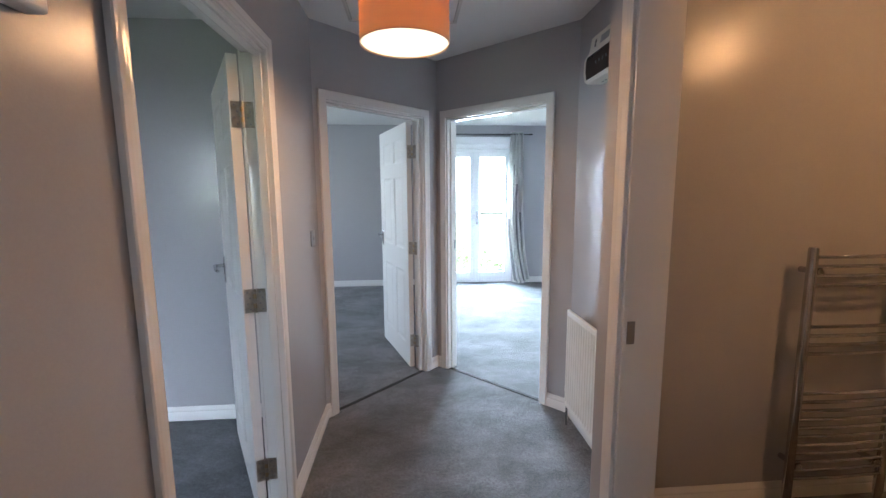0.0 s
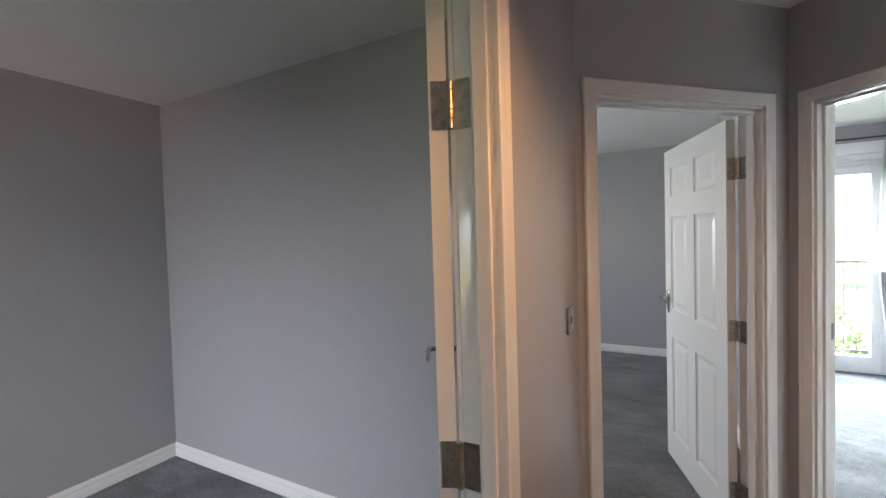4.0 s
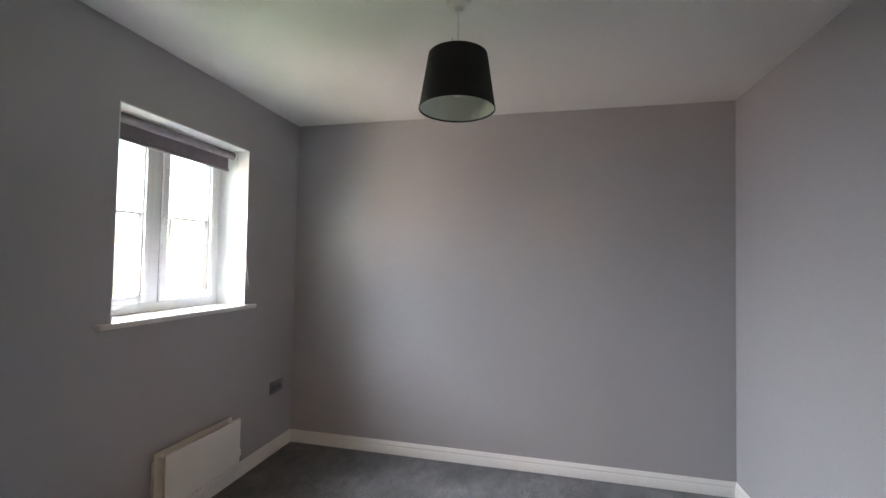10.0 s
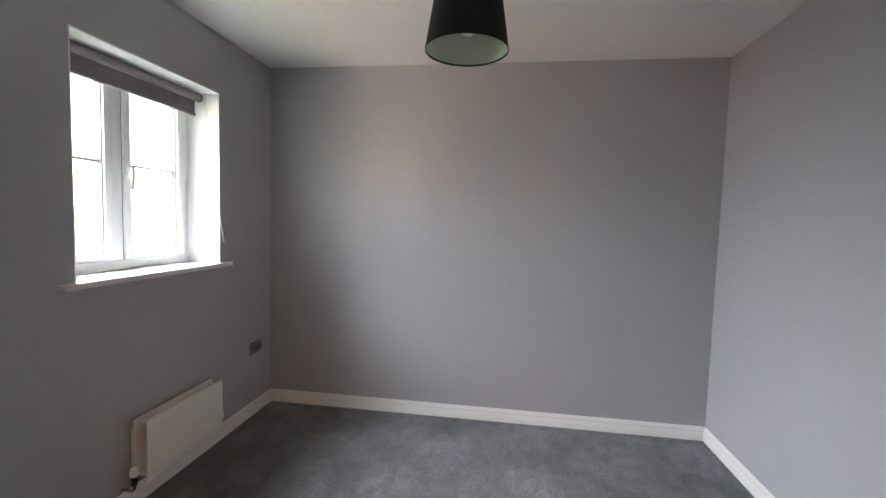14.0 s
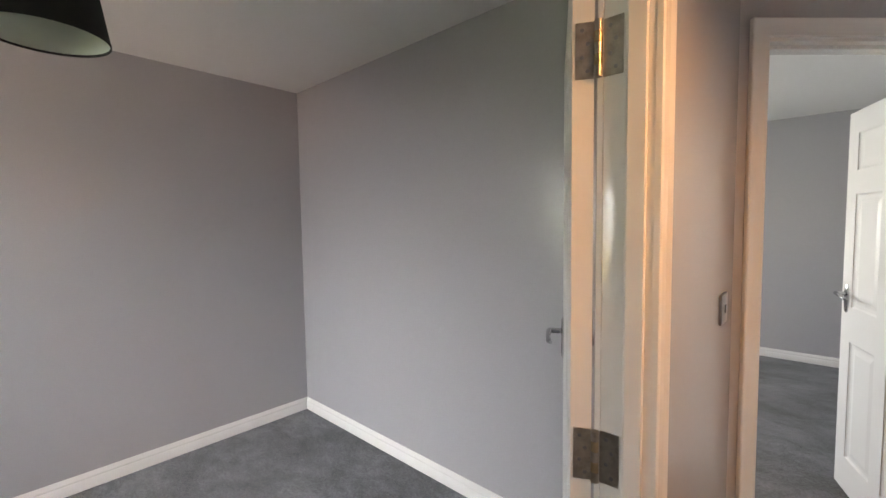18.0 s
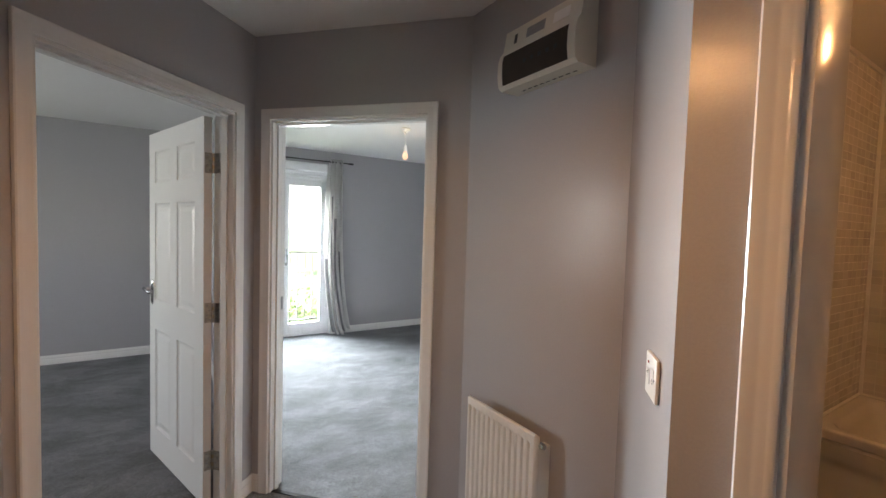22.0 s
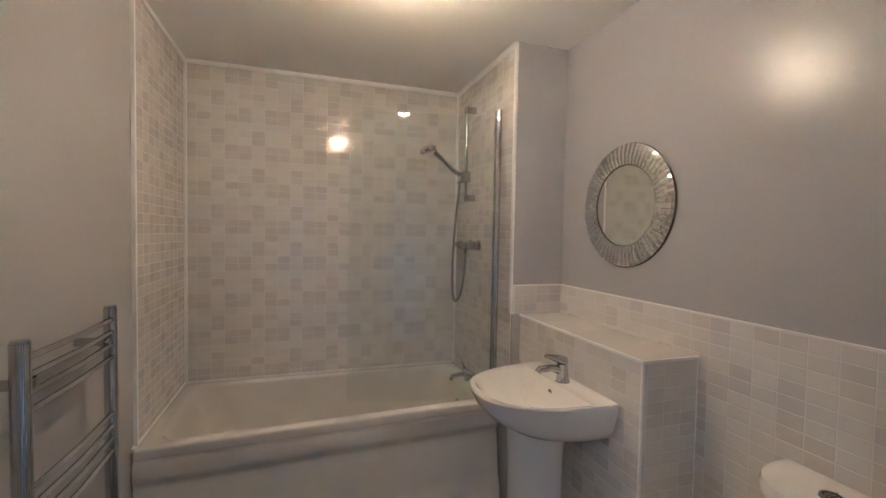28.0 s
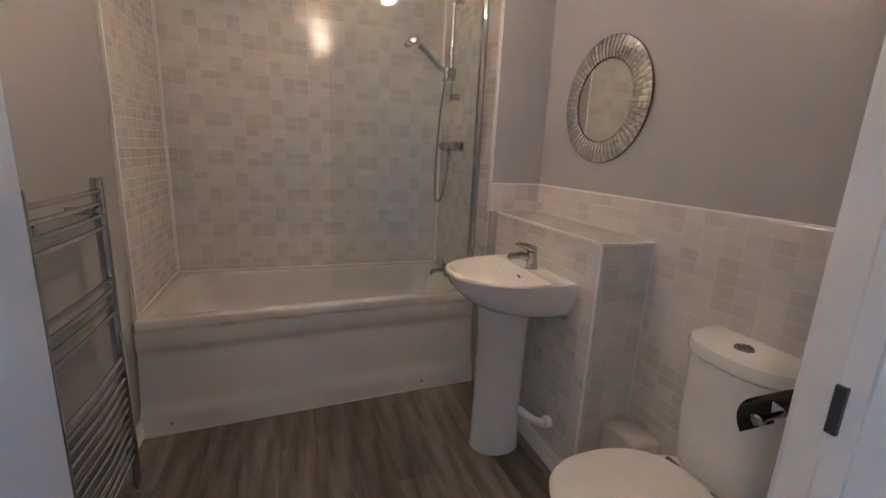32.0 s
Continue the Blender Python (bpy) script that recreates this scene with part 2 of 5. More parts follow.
M_BULB = material("lit bulb glass", (0.9, 0.8, 0.7), 0.4, emit=((1.0, 0.50, 0.22), 0.12))
M_BULB_HOT = material("bright bulb glass", (0.9, 0.8, 0.7), 0.4, emit=((1.0, 0.62, 0.30), 3.5))
M_SILICONE = material("white silicone bead", (0.74, 0.73, 0.70), 0.4, second=(0.66, 0.65, 0.60), mix_scale=15)


def brushed(m, scale, amount, turn):
    """Broad soft strokes on top of a material's colour, as a vacuum cleaner leaves them in a pile."""
    n, l = m.node_tree.nodes, m.node_tree.links
    b = n["Principled BSDF"]
    link = b.inputs["Base Color"].links[0]
    source = link.from_socket
    co, mp, tx, rg, sc = n.new("ShaderNodeTexCoord"), n.new("ShaderNodeMapping"), n.new("ShaderNodeTexNoise"), n.new("ShaderNodeMapRange"), n.new("ShaderNodeVectorMath")
    mp.inputs["Rotation"].default_value, mp.inputs["Scale"].default_value = (0, 0, radians(turn)), (1.0, 1.5, 1.0)
    tx.inputs["Scale"].default_value, tx.inputs["Detail"].default_value = scale, 2.5
    rg.inputs["From Min"].default_value, rg.inputs["From Max"].default_value = 0.3, 0.7
    rg.inputs["To Min"].default_value, rg.inputs["To Max"].default_value = 1 - amount, 1 + amount
    sc.operation = "SCALE"
    l.new(co.outputs["Object"], mp.inputs["Vector"])
    l.new(mp.outputs[0], tx.inputs["Vector"])
    l.new(tx.outputs["Fac"], rg.inputs["Value"])
    l.new(source, sc.inputs[0])
    l.new(rg.outputs[0], sc.inputs["Scale"])
    l.new(sc.outputs[0], b.inputs["Base Color"])


brushed(M_CARPET, 2.6, 0.36, 25)
brushed(M_CARPET, 11.0, 0.20, -50)


def glass_material(name, tint=(1, 1, 1), rough=0.0):
    m = bpy.data.materials.new(name)
    m.use_nodes = True
    n, l = m.node_tree.nodes, m.node_tree.links
    n.remove(n["Principled BSDF"])
    tr, gl, mx, fr = n.new("ShaderNodeBsdfTransparent"), n.new("ShaderNodeBsdfGlossy"), n.new("ShaderNodeMixShader"), n.new("ShaderNodeLayerWeight")
    tr.inputs["Color"].default_value = (*tint, 1)
    gl.inputs["Roughness"].default_value = rough
    pw, mp = n.new("ShaderNodeMath"), n.new("ShaderNodeMapRange")
    pw.operation = "POWER"
    pw.inputs[1].default_value = 4.0
    mp.inputs["To Min"].default_value, mp.inputs["To Max"].default_value = 0.03, 0.45
    l.new(fr.outputs["Facing"], pw.inputs[0])
    l.new(pw.outputs[0], mp.inputs["Value"])
    l.new(mp.outputs[0], mx.inputs[0])
    l.new(tr.outputs[0], mx.inputs[1])
    l.new(gl.outputs[0], mx.inputs[2])
    l.new(mx.outputs[0], n["Material Output"].inputs["Surface"])
    return m


M_GLASS = glass_material("window glass", (0.97, 0.98, 0.97))
M_SCREEN = glass_material("shower screen glass", (0.962, 0.980, 0.974))


# ---- building helpers ----
def mesh(bm, name, mat, smooth=False):
    bmesh.ops.recalc_face_normals(bm, faces=bm.faces)
    d = bpy.data.meshes.new(name)
    bm.to_mesh(d)
    bm.free()
    for m in (mat if isinstance(mat, (list, tuple)) else [mat]):
        d.materials.append(m)
    if smooth:
        d.polygons.foreach_set("use_smooth", [True] * len(d.polygons))
        d.set_sharp_from_angle(angle=radians(38))
    return d


def part(name, bm, mat, parent=None, label="", smooth=False):
    """Links a bmesh as one mesh object under a thing or a part; built in the parent's own space."""
    ob = new(name, mesh(bm, name, mat, smooth))
    if parent is not None:
        ob.parent = parent
    return tagged(ob, label)


def thing(name, m, label, category, group="", kind=""):
    ob = new(name)
    ob.empty_display_size = 0.1
    ob.matrix_world = m
    return tagged(ob, label, category, group, kind)


def box(x0, y0, z0, x1, y1, z1, bevel=0.0, bm=None, segments=2):
    own = bmesh.new()
    v = [own.verts.new((x, y, z)) for z in (min(z0, z1), max(z0, z1)) for y in (min(y0, y1), max(y0, y1)) for x in (min(x0, x1), max(x0, x1))]
    for f in ((0, 2, 3, 1), (4, 5, 7, 6), (0, 1, 5, 4), (2, 6, 7, 3), (0, 4, 6, 2), (1, 3, 7, 5)):
        own.faces.new([v[i] for i in f])
    if bevel:
        bmesh.ops.bevel(own, geom=own.edges[:], offset=bevel, segments=segments, profile=0.6, affect="EDGES")
    return merged(bm, own)


def merged(bm, own):
    if bm is None:
        return own
    d = bpy.data.meshes.new("tmp")
    own.to_mesh(d)
    own.free()
    bm.from_mesh(d)
    bpy.data.meshes.remove(d)
    return bm


def lathe(profile, steps=32, bm=None, m=None, arc=(0, 360), scale=(1, 1)):
    """Turns (radius, z) rows round the z axis."""
    own = bmesh.new()
    whole = arc[1] - arc[0] >= 360
    rings = []
    for k in range(steps if whole else steps + 1):
        a = radians(arc[0] + (arc[1] - arc[0]) * k / steps)
        rings.append([own.verts.new((r * math.cos(a) * scale[0], r * math.sin(a) * scale[1], z)) for r, z in profile])
    count = len(rings)
    for k in range(steps):
        a, b = rings[k], rings[(k + 1) % count]
        for i in range(len(profile) - 1):
            own.faces.new((a[i], b[i], b[i + 1], a[i + 1]))
    bmesh.ops.remove_doubles(own, verts=own.verts, dist=1e-5)
    if m is not None:
        own.transform(m)
    return merged(bm, own)


def tube(points, radius, steps=10, bm=None, caps=True, radii=None):
    """A round bar along points."""
    own = bmesh.new()
    pts = [Vector(p) for p in points]
    rings, up = [], None
    for i, p in enumerate(pts):
        d = (pts[min(i + 1, len(pts) - 1)] - pts[max(i - 1, 0)]).normalized()
        if up is None:
            up = d.orthogonal().normalized()
        up = (up - d * up.dot(d)).normalized()
        side = d.cross(up)
        r = radii[i] if radii else radius
        rings.append([own.verts.new(p + (up * math.cos(2 * math.pi * k / steps) + side * math.sin(2 * math.pi * k / steps)) * r) for k in range(steps)])
    for a, b in zip(rings, rings[1:]):
        for k in range(steps):
            own.faces.new((a[k], a[(k + 1) % steps], b[(k + 1) % steps], b[k]))
    if caps:
        own.faces.new(rings[0][::-1])
        own.faces.new(rings[-1])
    return merged(bm, own)


def sweep(points, normal, profile, bm=None, closed=False):
    """A profile of (outwards, along normal) rows along a mitred path in the plane square to normal."""
    own = bmesh.new()
    pts, n = [Vector(p) for p in points], Vector(normal).normalized()
    rings, count = [], len(pts)
    for i, p in enumerate(pts):
        before = (pts[i] - pts[i - 1]).normalized() if i or closed else None
        after = (pts[(i + 1) % count] - pts[i]).normalized() if i < count - 1 or closed else None
        a = (before or after).cross(n)
        b = (after or before).cross(n)
        mid = (a + b).normalized()
        k = 1 / max(0.2, mid.dot(a))
        rings.append([own.verts.new(p + mid * (u * k) + n * v) for u, v in profile])
    pairs = list(zip(rings, rings[1:])) + ([(rings[-1], rings[0])] if closed else [])
    for a, b in pairs:
        for k in range(len(profile)):
            own.faces.new((a[k], a[(k + 1) % len(profile)], b[(k + 1) % len(profile)], b[k]))
    if not closed:
        own.faces.new(rings[0])
        own.faces.new(rings[-1][::-1])
    return merged(bm, own)


def slab_wall(p0, p1, thick, z0=0.0, z1=2.43, openings=(), bm=None):
    """A wall from p0 to p1 in plan; its thickness lies to the left of that way (negative: right); openings are (s0, s1, z0, z1)."""
    own = bmesh.new()
    a, b = Vector((*p0, 0)), Vector((*p1, 0))
    along = (b - a).normalized()
    side = Vector((-along.y, along.x, 0)) * thick
    length = (b - a).length
    ss = sorted({0.0, length, *[v for o in openings for v in o[:2]]})
    zs = sorted({z0, z1, *[v for o in openings for v in o[2:]]})
    cache = {}

    def vert(s, k, z):
        key = (round(s, 4), k, round(z, 4))
        if key not in cache:
            cache[key] = own.verts.new(a + along * s + side * k + Vector((0, 0, z)))
        return cache[key]

    def full(i, j):
        if not (0 <= i < len(ss) - 1 and 0 <= j < len(zs) - 1):
            return False
        s, z = (ss[i] + ss[i + 1]) / 2, (zs[j] + zs[j + 1]) / 2
        return not any(o[0] < s < o[1] and o[2] < z < o[3] for o in openings)

    for i in range(len(ss) - 1):
        for j in range(len(zs) - 1):
            if not full(i, j):
                continue
            s, t, z, w = ss[i], ss[i + 1], zs[j], zs[j + 1]
            for k in (0, 1):
                own.faces.new([vert(s, k, z), vert(t, k, z), vert(t, k, w), vert(s, k, w)])
            for test, e in ((full(i - 1, j), ((s, z), (s, w))), (full(i + 1, j), ((t, z), (t, w))), (full(i, j - 1), ((s, z), (t, z))), (full(i, j + 1), ((s, w), (t, w)))):
                if not test:
                    (c, d), (e2, f) = e
                    own.faces.new([vert(c, 0, d), vert(e2, 0, f), vert(e2, 1, f), vert(c, 1, d)])
    return merged(bm, own)


H = 2.43


def wall(name, *args, label="smooth mid-grey painted plaster wall", mat=None, **more):
    return tagged(part(name, slab_wall(*args, **more), mat or M_WALL), label, "wall", kind="structure")


# ---- structure ----
L2, CORNER, R3 = (-0.27, 2.975), (0.505, 3.733), (1.30, 2.897)
CLEAR, LINE = 0.825, 0.025
tagged(part("floor", box(-3.4, -0.9, -0.3, 5.4, 7.1, 0.0), M_CARPET), "dark grey plush fitted carpet with pile marks", "carpet", kind="structure")
tagged(part("ceiling", box(-3.4, -0.9, H, 5.4, 7.1, H + 0.2), M_CEIL), "flat white painted ceiling", "ceiling", kind="structure")
wall("wall_hall_left", (-0.27, -0.7), (-0.27, 3.02), 0.082, openings=[(2.0 - LINE, 2.825 + LINE, 0.0, 1.985 + LINE)])
wall("wall_bedroom_window", (-3.15, 0.0), (-0.352, 0.0), -0.30, openings=[(0.670, 1.543, 1.085, 2.09)])
wall("wall_bedroom_back", (-3.04, -0.3), (-3.04, 7.1), 0.29, openings=[(4.90, 6.10, 1.06, 2.09)])
wall("wall_bedroom_side", (-3.04, 3.03), (-0.30, 3.03), 0.10)
D2_LEN, D3_LEN = (Vector(CORNER) - Vector(L2)).length, (Vector(R3) - Vector(CORNER)).length
D2_A, D3_A = 0.094, 0.114
wall("wall_hall_end_left", L2, CORNER, 0.10, openings=[(D2_A - LINE, D2_A + CLEAR + LINE, 0.0, 1.985 + LINE)])
wall("wall_hall_end_right", CORNER, R3, 0.10, openings=[(D3_A - LINE, D3_A + CLEAR + LINE, 0.0, 1.985 + LINE)])
wall("wall_hall_right", (1.30, 2.95), (1.30, 2.064), 0.10)
wall("wall_hall_splay", (1.36, 2.127), (0.914, 1.702), 0.07)
wall("wall_bathroom_front", (0.914, 1.702), (0.914, -0.7), 0.127, openings=[(0.175 - LINE, 1.0 + LINE, 0.0, 1.985 + LINE)])
wall("wall_hall_near", (-0.4, -0.7), (1.05, -0.7), -0.10)
wall("wall_bathroom_left", (1.303, 2.05), (3.75, 2.05), 0.10)
wall("wall_bathroom_back", (3.612, 2.05), (3.612, 0.0), 0.14)
wall("wall_bathroom_right", (1.0, 0.075), (3.75, 0.075), -0.12)
wall("wall_bathroom_nib", (2.745, 0.075), (3.612, 0.075), 0.285)
wall("wall_second_bedroom_partition", (0.45, 3.75), (0.45, 6.85), -0.10)
wall("wall_far", (-3.2, 6.85), (5.3, 6.85), 0.30, openings=[(3.90, 5.10, 0.0, 2.10)])
wall("wall_living_right", (5.1, 7.1), (5.1, 2.6), 0.20)
wall("wall_living_near", (1.37, 2.80), (5.2, 2.80), -0.12)

hatch = thing("loft_hatch", pose(0.268, 2.665, H), "white loft hatch with a slim frame in the hall ceiling", "loft hatch", kind="structure")
part("hatch_panel", box(-0.285, -0.285, -0.006, 0.285, 0.285, 0.0, 0.001), M_CEIL, hatch)
for a in ((-0.310, -0.310, 0.310, -0.291), (-0.310, 0.291, 0.310, 0.310), (-0.310, -0.291, -0.291, 0.291), (0.291, -0.291, 0.310, 0.291)):
    part("hatch_frame", box(a[0], a[1], -0.014, a[2], a[3], 0.0, 0.003), M_WHITE, hatch, "slim white hatch frame", smooth=True)

# ---- doors ----
ARCH = [(0.012, 0.0), (0.012, 0.010), (0.014, 0.012), (0.022, 0.013), (0.026, 0.0118), (0.036, 0.0145), (0.043, 0.0132), (0.049, 0.016), (0.061, 0.017), (0.065, 0.014), (0.065, 0.0)]
DOOR_H, LEAF_W, LEAF_T = 1.985, 0.815, 0.038
PANELS = [(z0, z1) for z0, z1 in ((0.19, 0.80), (0.98, 1.56), (1.68, 1.865))]
COLS = ((0.110, 0.357), (0.457, 0.704))


def panel_bm(x0, x1, z0, z1):
    """A raised and fielded panel, seen from both faces of the leaf."""
    bm = bmesh.new()
    for face, sign in ((0.0, 1), (LEAF_T, -1)):
        rings = []
        for inset, depth in ((0.0, 0.0005), (0.009, 0.0055), (0.022, 0.0068), (0.028, 0.0062), (0.050, 0.002), (0.053, 0.002)):
            y = face + sign * depth
            rings.append([bm.verts.new(p) for p in ((x0 + inset, y, z0 + inset), (x1 - inset, y, z0 + inset), (x1 - inset, y, z1 - inset), (x0 + inset, y, z1 - inset))])
        for a, b in zip(rings, rings[1:]):
            for k in range(4):
                bm.faces.new((a[k], a[(k + 1) % 4], b[(k + 1) % 4], b[k]))
        bm.faces.new(rings[-1])
    return bm


def lever_bm(sign):
    """A lever on a long rose plate; sign says to which side of the leaf it stands out."""
    y0 = 0.0 if sign < 0 else LEAF_T
    x = LEAF_W - 0.058
    bm = lathe([(0.0, 0.0), (0.0215, 0.0), (0.0215, 0.005), (0.019, 0.008), (0.0, 0.008)], 24, scale=(1, 3.5))
    bm.transform(Matrix.Translation((x, y0, 1.02)) @ Matrix.Rotation(radians(90 if sign < 0 else -90), 4, "X"))
    tube([(x, y0, 1.045), (x, y0 + sign * 0.045, 1.045)], 0.010, 14, bm)
    tube([(x, y0 + sign * 0.047, 1.045), (x - 0.02, y0 + sign * 0.052, 1.047), (x - 0.06, y0 + sign * 0.054, 1.040), (x - 0.105, y0 + sign * 0.05, 1.034), (x - 0.118, y0 + sign * 0.044, 1.034)],
         0.008, 12, bm, radii=[0.011, 0.010, 0.0075, 0.009, 0.006])
    return bm


def hang_leaf(top, basis, side):
    """A six-panel leaf under a frame; side: to which side of its pivot line the thickness lies."""
    hung = new("leaf", mesh(slab_wall((0.010, 0.0), (LEAF_W, 0.0), LEAF_T, 0.012, 1.976, [(a, b, c, d) for a, b in COLS for c, d in PANELS]), "leaf", M_DOOR))
    hung.parent = top
    hung.matrix_basis = basis @ (Matrix.Translation((0, -LEAF_T, 0)) if side < 0 else Matrix.Identity(4)) @ Matrix.Translation((0, 0.004 * side, 0))
    tagged(hung, "white six-panel moulded door leaf standing open")
    for a, b in COLS:
        for c, d in PANELS:
            part("panel", panel_bm(a, b, c, d), M_DOOR, hung)
    for sign in (-1, 1):
        part("lever_handle", lever_bm(sign), M_CHROME, hung, "polished chrome lever handle on a long plate", smooth=True)
    part("latch_face", box(LEAF_W - 0.0005, 0.008, 0.99, LEAF_W + 0.0012, 0.030, 1.055), M_STEEL, hung, "steel latch face plate")
    y0, y1 = (0.000, 0.033) if side > 0 else (LEAF_T - 0.033, LEAF_T)
    for z in HINGES:
        part("hinge_leaf", box(0.0085, y0, z, 0.0105, y1, z + 0.10, 0.0004), M_HINGE, hung, "worn steel butt hinge plate")
        for k in range(4):
            disc = lathe([(0, 0.0012), (0.0035, 0.001), (0.004, 0.0)], 10)
            disc.transform(Matrix.Translation((0.0085, (y0 + y1) / 2 + (0.005 if k % 2 else -0.005), z + 0.014 + 0.024 * k)) @ Matrix.Rotation(radians(-90), 4, "Y"))
            part("screw", disc, M_STEEL, hung)
    return hung


HINGES = (1.70, 0.95, 0.185)


def door(name, origin, along, opened, label, t=0.10, leaf=True, stop=0.040, proud=0.013, gap=0.004):
    """A cased opening with its leaf. origin: the opening's left foot on the hall face; along: the way to its right, in plan."""
    ax = Vector((*along, 0)).normalized()
    ay = Vector((-ax.y, ax.x, 0))
    m = Matrix(((ax.x, ay.x, 0, origin[0]), (ax.y, ay.y, 0, origin[1]), (0, 0, 1, 0), (0, 0, 0, 1)))
    top = thing(name, m, label, "door", kind="structure")
    for x0, x1, z0, z1, what in ((-LINE, 0, 0, DOOR_H, "jamb"), (CLEAR + gap, CLEAR + LINE, 0, DOOR_H, "jamb"), (-LINE, CLEAR + LINE, DOOR_H, DOOR_H + LINE, "head")):
        part(what, box(x0, -0.003, z0, x1, t + 0.003, z1, 0.0015), M_WHITE, top, smooth=True)
    s1 = t - stop
    s0 = s1 - 0.032
    path = [(0.0, 0, 0.0), (0.0, 0, DOOR_H), (CLEAR + gap, 0, DOOR_H), (CLEAR + gap, 0, 0.0)]
    cased = [(0.0, 0, 0.0), (0.0, 0, DOOR_H), (CLEAR, 0, DOOR_H), (CLEAR, 0, 0.0)]
    part("door_stop", sweep(path if leaf else path[1:], (0, 1, 0), [(0.0, s0), (0.0, s1), (0.002 - proud, s1), (-proud, s1 - 0.004), (0.002 - proud, s0)]), M_WHITE, top)
    front = [(x, -0.003, z) for x, _, z in cased]
    part("architrave", sweep(front[::-1], (0, -1, 0), ARCH), M_WHITE, top, "moulded white gloss architrave", smooth=True)
    back = [(x, t + 0.003, z) for x, _, z in (cased if leaf else cased[1:])]
    part("architrave", sweep(back, (0, 1, 0), ARCH), M_WHITE, top, "moulded white gloss architrave", smooth=True)
    keep = (t - 0.034, t - 0.008) if leaf else (0.010, 0.034)
    part("strike_plate", box(-0.0005, keep[0], 0.99, 0.0015, keep[1], 1.06), M_STEEL, top, "small brushed steel strike plate")
    if name in ("door_2", "door_3"):
        part("threshold_strip", box(0.001, 0.008, 0.0, CLEAR - 0.001, 0.034, 0.004, 0.001), M_DARKGAP, top, "thin dark carpet threshold strip")
    if not leaf:
        return top
    pivot = (CLEAR + 0.002, t + 0.010)
    hang_leaf(top, pose(*pivot, 0, 0, 0, 180 - opened), 1)
    for z in HINGES:
        yy = (t - 0.032, t + 0.004)
        part("jamb_hinge_leaf", box(CLEAR + gap - 0.002, yy[0], z, CLEAR + gap + 0.0005, yy[1], z + 0.10, 0.0004), M_HINGE, top, "worn steel butt hinge plate")
        for k in range(4):
            disc = lathe([(0, 0.0012), (0.0035, 0.001), (0.004, 0.0)], 10)
            disc.transform(Matrix.Translation((CLEAR + gap - 0.002, sum(yy) / 2 + (0.005 if k % 2 else -0.005), z + 0.014 + 0.024 * k)) @ Matrix.Rotation(radians(-90), 4, "Y"))
            part("screw", disc, M_STEEL, top)
        for k in range(5):
            part("hinge_knuckle", tube([(pivot[0] + gap * 0.3, pivot[1], z + 0.0005 + 0.02 * k), (pivot[0] + gap * 0.3, pivot[1], z + 0.0195 + 0.02 * k)], 0.0075, 14), M_BRASS if k % 2 else M_HINGE, top, smooth=True)
    return top


X2, X3 = (Vector(CORNER) - Vector(L2)).normalized(), (Vector(R3) - Vector(CORNER)).normalized()
door("door_1", (-0.27, 1.30), (0, 1), 152.5, "white six-panel bedroom door swung wide open in a moulded frame", t=0.082, gap=0.014)
door("door_2", Vector(L2) + X2 * D2_A, X2, 116, "white six-panel door standing open into the second bedroom")
door("door_3", Vector(CORNER) + X3 * D3_A, X3, 128, "white cased doorway to the living room, door folded back")
d4 = door("door_4", (0.914, 1.527), (0, -1), 0, "white cased bathroom doorway with no door in it", t=0.127, leaf=False)
part("jamb_plate", box(CLEAR - 0.0148, 0.072, 1.0, CLEAR - 0.005, 0.085, 1.068, 0.0004), M_RAIL, d4, "dark metal plate let into the jamb")
ed = thing("bathroom_door", pose(0.895, 0.62, 0.0), "white six-panel bathroom door folded back along the hall wall", "door")
hang_leaf(ed, pose(0, 0, 0, 0, 0, -91), -1)

# ---- skirting ----
SKIRT = [(0.0, 0.0), (0.015, 0.0), (0.015, 0.052), (0.011, 0.058), (0.013, 0.064), (0.011, 0.070), (0.005, 0.082), (0.003, 0.090), (0.0, 0.090)]


def skirting(points, label="white gloss moulded skirting board"):
    tagged(part("baseboard", sweep([(x, y, 0.0) for x, y in points], (0, 0, 1), SKIRT), M_WHITE, smooth=True), label, "skirting", kind="structure")


def on2(s):
    return tuple(Vector(L2) + X2 * s)


def on3(s):
    return tuple(Vector(CORNER) + X3 * s)


skirting([(-0.27, 2.198), L2, on2(D2_A - 0.066)])
skirting([on2(D2_A + CLEAR + 0.066), CORNER, on3(D3_A - 0.066)])
skirting([on3(D3_A + CLEAR + 0.066), R3, (1.30, 2.070), (0.914, 1.702), (0.914, 1.594)])
skirting([(0.914, 0.634), (0.914, -0.7), (-0.27, -0.7), (-0.27, 1.233)])
skirting([(-0.352, 1.233), (-0.352, 0.0), (-3.04, 0.0), (-3.04, 3.03), (-0.352, 3.03), (-0.352, 2.198)])
skirting([(-3.04, 3.13), (-3.04, 6.85), (0.45, 6.85), (0.45, 3.80)])
skirting([(0.55, 3.84), (0.55, 6.85), (0.69, 6.85)])
skirting([(1.91, 6.85), (5.1, 6.85), (5.1, 2.80), (1.42, 2.80)])
skirting([(1.36, 2.05), (2.79, 2.05)])
skirting([(2.745, 0.327), (1.90, 0.327)])

